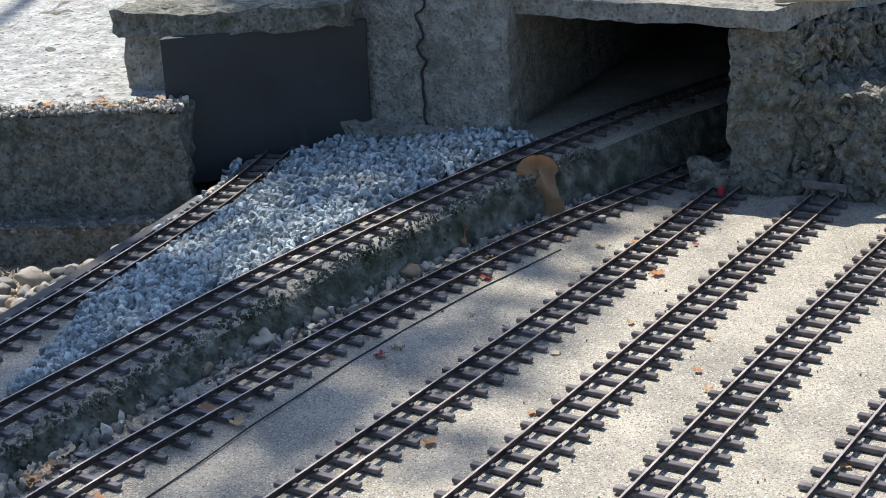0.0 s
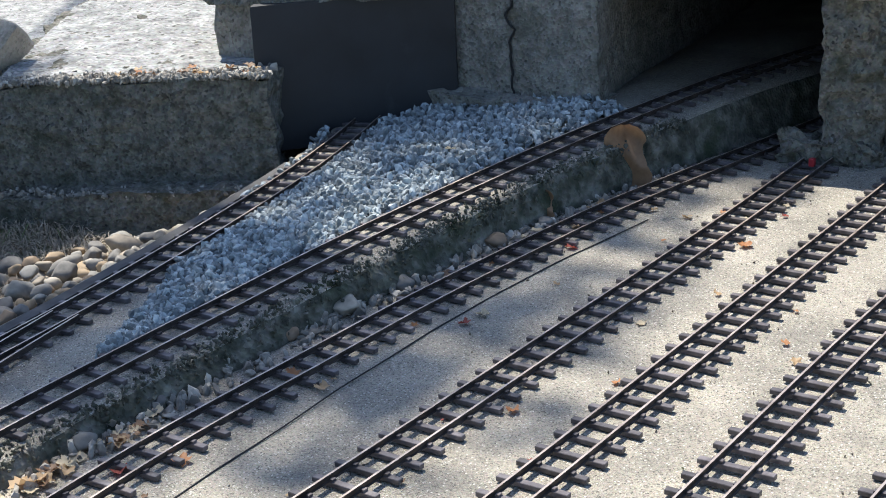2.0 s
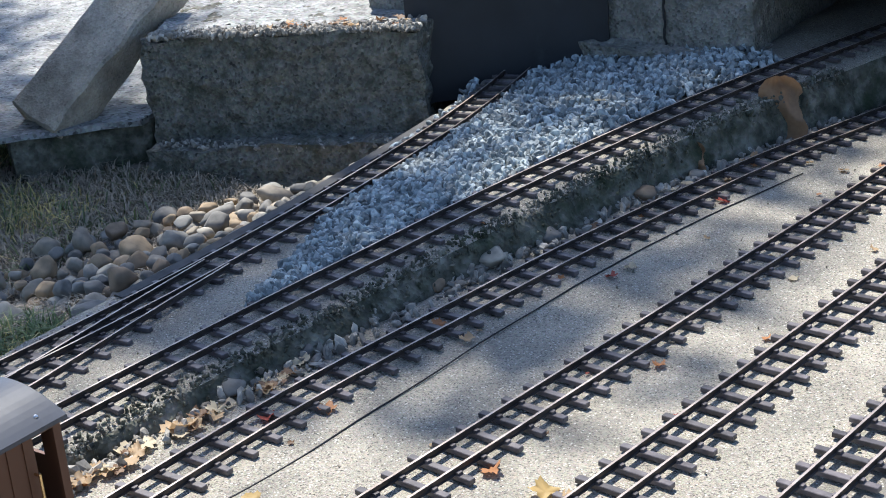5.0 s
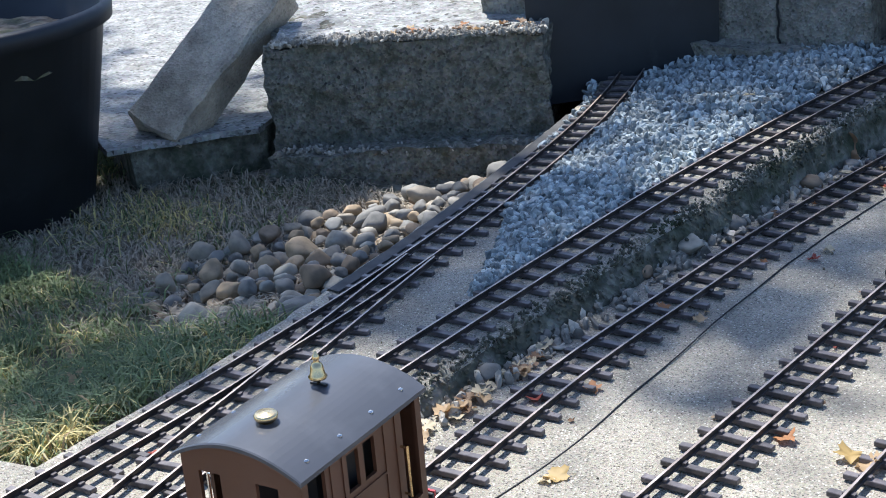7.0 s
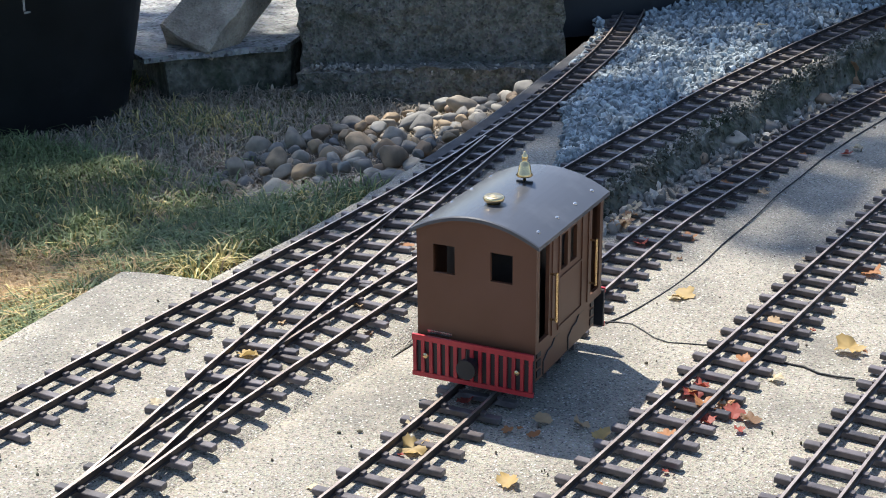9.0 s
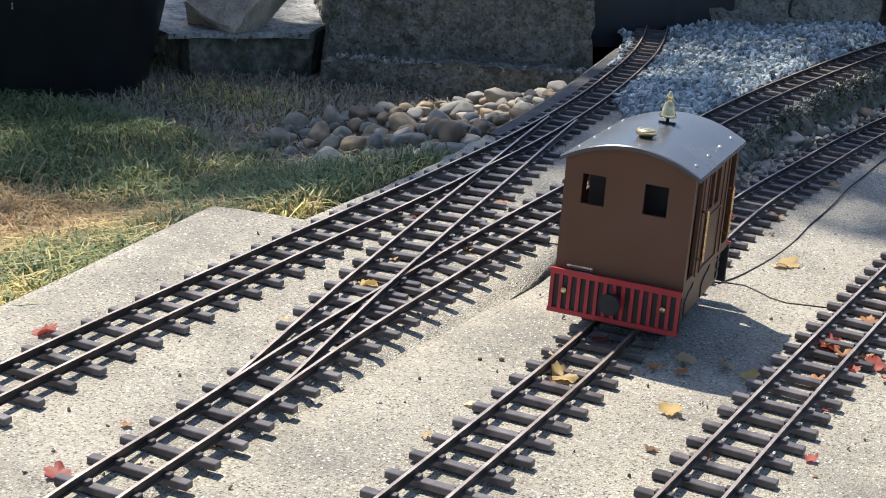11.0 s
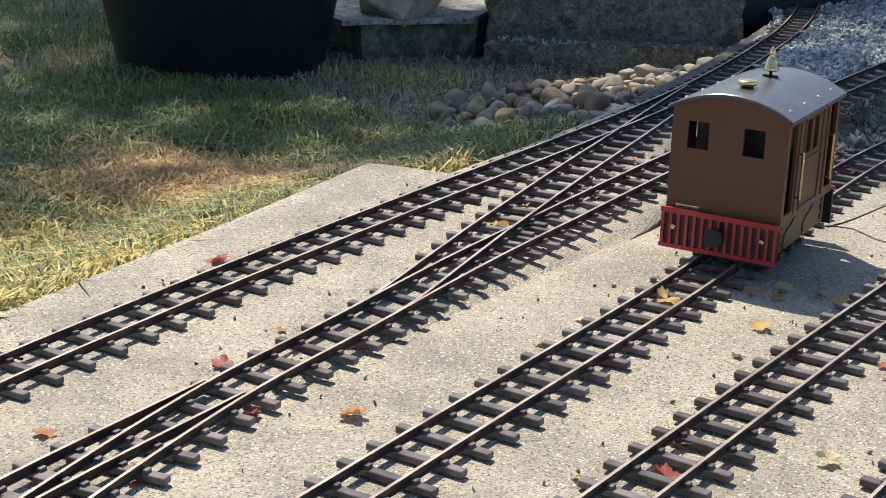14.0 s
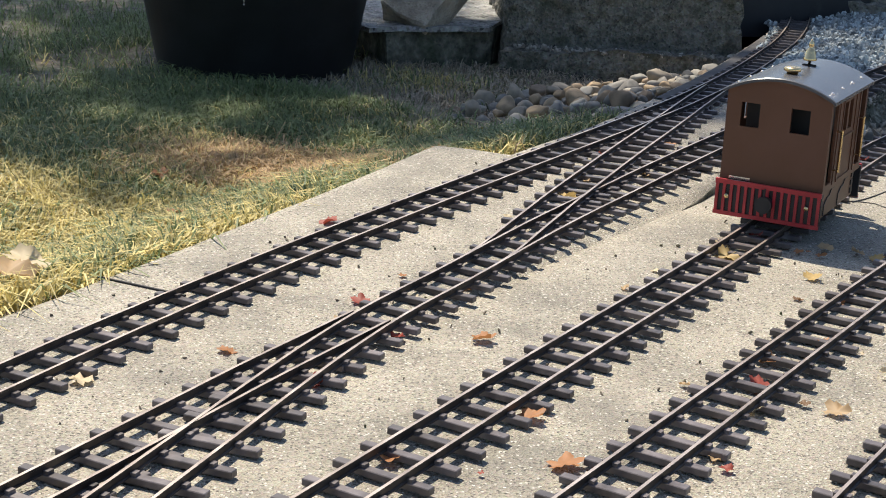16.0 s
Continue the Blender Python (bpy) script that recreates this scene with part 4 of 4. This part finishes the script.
def patch_place(rng):
    x, y = -1.08 + rng.normal(0, 0.13), -0.8 + rng.normal(0, 0.075)
    if lawn(x, y) == 0:
        return None, 0, 0, 0
    return x, y, height_earth(x, y) + 0.004, 0.7


blades("dry_litter", 6000, patch_place, (0.03, 0.08), THATCH, "matted brown dry grass in a bare patch of the lawn", 16)


def tuft_place(rng):
    x, y = -1.42 + rng.normal(0, 0.09), 0.09 + rng.normal(0, 0.06)
    return x, y, height_earth(x, y), 1.2


blades("straw", 380, tuft_place, (0.015, 0.042), STRAW, "pale dry tuft of grass beside the pot", 13)
blades("grass", 260, tuft_place, (0.015, 0.042), GRASS, "thin green tuft of grass beside the pot", 14)


def stem_place(rng):
    x, y = rng.uniform(-1.75, -0.8), rng.uniform(-0.35, 0.42)
    if x > BANK_EDGE(y) - 0.06 or (x + 1.83) ** 2 + y ** 2 < 0.05 or y > 0.42 + (x + 1.4) * 0.5:
        return None, 0, 0, 0
    return x, y, height_earth(x, y) + 0.002, 0.35


blades("dry_litter", 11000, stem_place, (0.03, 0.09), LITTER, "matted dry stems and litter on bare earth", 15)


# ---- fallen leaves ----
def leaf_mesh(kind, seed):
    rng = random.Random(seed)
    n, verts, faces = 28, [(0, 0, 0.12)], []
    for k in range(n):
        a = 2 * math.pi * k / n
        r = 0.62 + 0.38 * abs(math.cos(2.5 * a)) ** 0.8 * rng.uniform(0.8, 1.1) - 0.1 * (k % 2)
        x, y = r * math.cos(a), r * math.sin(a)
        verts.append((x, y * 0.85, 0.16 + 0.6 * noise.noise((x * 1.2 + seed, y * 1.2, seed)) * r + 0.3 * max(0, r - 0.6) + 0.2 * abs(math.sin(a)) * rng.random()))
    for k in range(n):
        faces.append((0, 1 + k, 1 + (k + 1) % n))
    b = len(verts)
    verts += [(-0.9, 0.02, 0.15), (-0.9, -0.02, 0.15), (-1.35, 0.0, 0.06)]
    faces.append((b, b + 1, b + 2))
    me = bpy.data.meshes.new("fallen_leaf")
    me.from_pydata(verts, [], faces)
    me.materials.append(LEAF[kind])
    me.polygons.foreach_set("use_smooth", [True] * len(faces))
    return me


LEAF_SHAPES = {k: [leaf_mesh(k, s + i * 7) for s in range(4)] for i, k in enumerate(LEAF)}
LEAF_WORDS = {"orange": "curled orange autumn leaf lying on the concrete", "red": "dark red dry leaf lying on the concrete", "yellow": "yellow autumn leaf lying on the concrete",
              "dry": "dry brown leaf lying on the concrete", "tan": "dry tan leaf lying on the concrete", "pale": "pale bleached leaf lying on the concrete", "brown": "curled dark brown leaf lying on the concrete"}
leaf_rng = random.Random(9)


def leaf(kind, x, y, size, z=None):
    if z is None:
        z = height_left(x, y) if x < -0.36 else 0.0
    ob = new("fallen_leaf", leaf_rng.choice(LEAF_SHAPES[kind]))
    ob.matrix_basis = Matrix.LocRotScale((x, y, z + 0.001), Euler((leaf_rng.uniform(-0.25, 0.25), leaf_rng.uniform(-0.25, 0.25), leaf_rng.uniform(0, 6.3))), (size, size, size * leaf_rng.uniform(0.7, 1.3)))
    return tagged(ob, LEAF_WORDS[kind], "leaf", "fallen leaves")


for kind, x, y, size in (("orange", 0.061, 0.674, 0.014), ("tan", -0.117, 0.397, 0.006), ("pale", -0.148, 0.245, 0.013), ("red", -0.153, 0.207, 0.011), ("pale", 0.063, 0.323, 0.01),
                         ("orange", 0.054, 0.005, 0.011), ("orange", -0.259, -0.04, 0.013), ("tan", 0.296, 0.303, 0.01), ("tan", 0.108, 0.471, 0.008), ("orange", -0.215, -0.295, 0.016),
                         ("orange", 0.042, -0.302, 0.016), ("orange", -0.494, -0.57, 0.014), ("red", -0.541, -0.698, 0.011), ("yellow", -0.134, -0.494, 0.017),
                         ("yellow", 0.091, -0.551, 0.02), ("orange", -0.017, -0.74, 0.018), ("yellow", -0.463, -0.937, 0.014), ("red", -0.211, -0.887, 0.013),
                         ("yellow", -0.2, -1.007, 0.016), ("red", -0.631, -1.24, 0.015), ("red", -0.425, -1.448, 0.013), ("orange", -0.266, -1.453, 0.015),
                         ("orange", -0.436, -1.645, 0.012), ("orange", -0.126, -1.594, 0.017), ("orange", -0.17, -1.742, 0.016), ("orange", -0.053, -1.659, 0.018),
                         ("yellow", -0.087, -1.016, 0.014), ("tan", -0.193, -0.058, 0.013), ("orange", 0.011, -0.776, 0.018), ("red", 0.021, -0.805, 0.015), ("tan", -0.33, -0.423, 0.028),
                         ("pale", -0.333, -0.496, 0.02), ("tan", -0.336, -0.546, 0.018), ("orange", -0.321, -0.576, 0.014), ("tan", -0.29, -0.626, 0.012), ("pale", -0.327, -0.351, 0.014),
                         ("tan", -0.34, -0.597, 0.02), ("orange", -0.312, -0.526, 0.012), ("red", -0.257, -0.35, 0.014), ("pale", -0.224, -0.965, 0.013), ("orange", -0.112, -0.919, 0.009),
                         ("yellow", 0.116, -0.307, 0.02), ("tan", 0.145, -0.318, 0.02), ("orange", -0.018, -1.316, 0.016), ("red", 0.002, -1.386, 0.015), ("pale", 0.021, -1.447, 0.014),
                         ("orange", 0.009, -1.23, 0.013), ("tan", 0.083, -1.4, 0.014), ("pale", 0.09, -1.272, 0.013), ("tan", -0.083, -0.875, 0.012), ("orange", -0.368, -1.329, 0.01),
                         ("red", -0.32, -1.655, 0.012), ("tan", -0.486, -1.908, 0.014), ("pale", -0.482, -1.787, 0.015), ("orange", 0.001, -0.64, 0.012), ("tan", -0.009, -0.521, 0.012),
                         ("yellow", -0.054, -0.884, 0.012), ("pale", 0.049, -0.669, 0.01), ("orange", -0.029, -1.097, 0.014), ("red", -0.334, -1.506, 0.01), ("tan", -0.081, 0.759, 0.011),
                         ("red", -0.176, 0.543, 0.012), ("tan", -0.221, 0.633, 0.01), ("orange", 0.261, 0.353, 0.008), ("pale", 0.373, 0.233, 0.008), ("tan", 0.515, 0.173, 0.012),
                         ("red", -0.015, -0.753, 0.014), ("orange", -0.018, -0.779, 0.013), ("red", -0.016, -0.724, 0.012), ("red", 0.040, -0.770, 0.015), ("orange", 0.022, -0.747, 0.014), ("brown", 0.061, -0.777, 0.014), ("tan", -0.121, -0.886, 0.012), ("pale", -0.140, -0.508, 0.012), ("orange", 0.001, -0.851, 0.012),
                         ("pale", -0.785, -1.586, 0.03), ("tan", -0.768, -1.63, 0.034), ("pale", -0.8, -1.66, 0.026), ("orange", -0.989, -1.138, 0.02), ("tan", -0.908, -0.516, 0.022), ("orange", -1.184, -0.973, 0.018), ("tan", -0.918, -1.156, 0.016), ("yellow", -0.861, -1.294, 0.016)):
    leaf(kind, x, y, size, None if x > -0.8 else height_earth(x, y) + 0.02)


leaf("pale", -0.459, 0.627, 0.012, 0.104)
litter = random.Random(33)
for _ in range(46):
    y = litter.uniform(-0.64, -0.22) if litter.random() < 0.75 else litter.uniform(-0.2, 0.9)
    leaf(litter.choice(("tan", "brown", "pale", "tan", "brown")), WALL_TOP(y) + litter.uniform(0.03, 0.055), y, litter.uniform(0.006, 0.015), 0.003)
for _ in range(16):
    k = litter.uniform(0.45, 1.0)
    d = litter.uniform(0.01, 0.07)
    leaf(litter.choice(("brown", "orange", "brown", "tan")), -1.395 + 0.468 * k - 0.5 * d, 0.42 + 0.284 * k + 0.86 * d, litter.uniform(0.008, 0.015), 0.176)
for _ in range(110):
    y = litter.uniform(-2.0, 0.9)
    line = litter.choice((TRACK_B, TRACK_C, TRACK_C, TRACK_D, LINE_1))
    x = line(y) + litter.uniform(-0.07, 0.07)
    leaf(litter.choice(("tan", "orange", "red", "pale", "brown")), x, y, litter.uniform(0.003, 0.008), None)


def standing_leaf(x, y, z, size, turn, tilt, label):
    """A large curled leaf standing on its edge."""
    bm = bmesh.new()
    rows = []
    for j in range(21):
        t = j / 20
        lobe = 0.5 + 0.5 * math.sin(t * 17.0 + 0.6)
        w = float(np.interp(t, [0, 0.06, 0.2, 0.36, 0.5, 0.88, 0.96, 1.0], [0.1, 0.34, 0.46, 0.36, 0.3, 0.32, 0.22, 0.08])) * (0.9 + 0.16 * lobe)
        row = []
        for k in range(9):
            s = k / 8 * 2 - 1
            fold = 0.16 * (1 - abs(s)) + 0.07 * math.sin(t * 8 + s * 3.1) + 0.05 * noise.noise((s * 3, t * 4, size * 90))
            row.append(bm.verts.new((w * s * (1 + 0.12 * noise.noise((t * 9, s, 3.0))), fold, t - 0.07 * s * s * lobe)))
        rows.append(row)
    for a, b in zip(rows, rows[1:]):
        for k in range(8):
            bm.faces.new((a[k], a[k + 1], b[k + 1], b[k]))
    ob = part("dry_leaf", bm, LEAF["dry"], smooth=True)
    ob.matrix_basis = Matrix.LocRotScale((x, y, z), Euler((radians(tilt), 0, radians(turn))), (size, size, size))
    return tagged(ob, label, "leaf")


standing_leaf(-0.245, 0.85, 0.004, 0.11, 30, -18, "large curled tan leaf standing against the bank")
standing_leaf(-0.286, 0.63, 0.002, 0.055, 20, -35, "small crumpled leaf leaning on the bank")


# ---- cable, cracks and an added shade tree out of view ----
def strand(name, points, r, mat, label, category):
    c = bpy.data.curves.new(name, "CURVE")
    c.dimensions, c.bevel_depth, c.bevel_resolution = "3D", r, 1
    s = c.splines.new("POLY")
    s.points.add(len(points) - 1)
    for p, q in zip(s.points, points):
        p.co = (*q, 1)
    c.materials.append(mat)
    return tagged(new(name, c), label, category)


rope = smooth_line([(-0.644, -0.192), (-0.604, -0.179), (-0.523, -0.167), (-0.256, -0.17), (0.043, -0.183), (0.395, -0.176), (0.735, -0.136)])
strand("cable", [(rope(y) + 0.005 + 0.002 * noise.noise((y * 9, 0, 0)), y, 0.0007) for y in steps(-0.62, 0.72, 0.03)], 0.0011, CABLE, "thin black cable lying along the slab", "cable")
strand("joint", [(-0.692 + 0.115 * k / 8, -1.569 + 0.016 * k / 8 + 0.002 * noise.noise((k, 0, 0)), 0.003) for k in range(9)], 0.0015, CABLE, "dark joint across the slab", "joint")
strand("crack", [(-0.612 + 0.02 * noise.noise((k * 0.31, 7, 0)) + 0.007 * noise.noise((k * 1.3, 2, 0)), 1.0625, 0.08 + 0.009 * k) for k in range(30)], 0.0026, CABLE, "ragged dark crack down the pier", "crack")
strand("crack", [(-0.345 - 0.02 * k, -0.66 - 0.006 * k + 0.008 * noise.noise((k * 0.8, 5, 0)), height_left(-0.345 - 0.02 * k, -0.66) + 0.001) for k in range(5)], 0.0009, CABLE, "thin dark crack in the concrete", "crack")
strand("crack", [(-0.19 + 0.31 * k / 16, -0.622 + 0.03 * noise.noise((k * 0.3, 1, 0)), 0.0003) for k in range(17)], 0.0012, CABLE, "thin dark crack in the concrete", "crack")


# Unseen tree, added only to block the sun over part of the railway.
def unseen_shade_tree():
    top = new("tree")
    tagged(top, "added leafy tree out of view whose crown shades the railway", "tree")
    base = Vector((-6.4, 4.6, -0.1))
    top.location = base
    trunk = tube((0, 0, 0), (0.15, 0.0, 3.2), 0.2, None, 14, 0.15)
    tube((0.15, 0, 3.15), (0.1, 0.1, 6.6), 0.15, trunk, 12, 0.05)
    for k in range(12):
        a = k * 2.4
        tube((0.12, 0.03, 3.3 + k * 0.22), (0.1 + 1.6 * math.cos(a), 1.6 * math.sin(a), 5.2 + 0.15 * k), 0.05, trunk, 8, 0.012)
    part("trunk", trunk, BARK, top)
    verts, faces = [], []
    g = np.random.default_rng(5)
    for _ in range(CROWN_CLUMPS):
        c = np.array([g.uniform(*CROWN_X), g.uniform(*CROWN_Y), g.uniform(*CROWN_Z)])
        if CROWN_KEEP(c[0], c[1], c[2]):
            continue
        for _ in range(26):
            p = c + g.normal(0, 0.09, 3)
            a, b = g.normal(0, 1, 3), g.normal(0, 1, 3)
            a *= 0.065 / np.linalg.norm(a)
            b *= 0.04 / np.linalg.norm(b)
            k = len(verts)
            verts += [tuple(p - a - base), tuple(p + b - base), tuple(p + a - base), tuple(p - b - base)]
            faces.append((k, k + 1, k + 2, k + 3))
    pydata("crown", verts, faces, CROWN, top, "dense green leaves")


def ground_shadow(x, y, z):
    """Where the sun's ray through a place meets the ground."""
    return x - SUN.x / SUN.z * z, y - SUN.y / SUN.z * z


# True leaves a gap in the crown, cut where the ground should be sunlit.
def CROWN_KEEP(x, y, z):
    sx, sy = ground_shadow(x, y, z)
    edge = float(np.interp(sy, [-1.12, -1.05, -0.98, -0.65, -0.45, -0.3, -0.15, 0.1, 0.35, 0.6, 0.8, 2.5], [-6.0, -1.1, -0.86, -0.82, -0.48, -0.18, 0.05, 0.03, -0.05, -0.1, -0.14, -0.25]))
    lit = sx < -0.85 and sy > 0.36 + 0.68 * max(sx + 1.316, 0) - 0.35 * min(sx + 1.316, 0)
    return sx > edge - 0.04 or lit or ((sx + 1.1) / 0.29) ** 2 + ((sy + 0.8) / 0.15) ** 2 < 1 or (sx + 0.95) ** 2 + (sy - 0.245) ** 2 < 0.055


CROWN_CLUMPS, CROWN_X, CROWN_Y, CROWN_Z = 900, (-7.4, -3.0), (0.15, 4.65), (5.8, 6.9)
unseen_shade_tree()
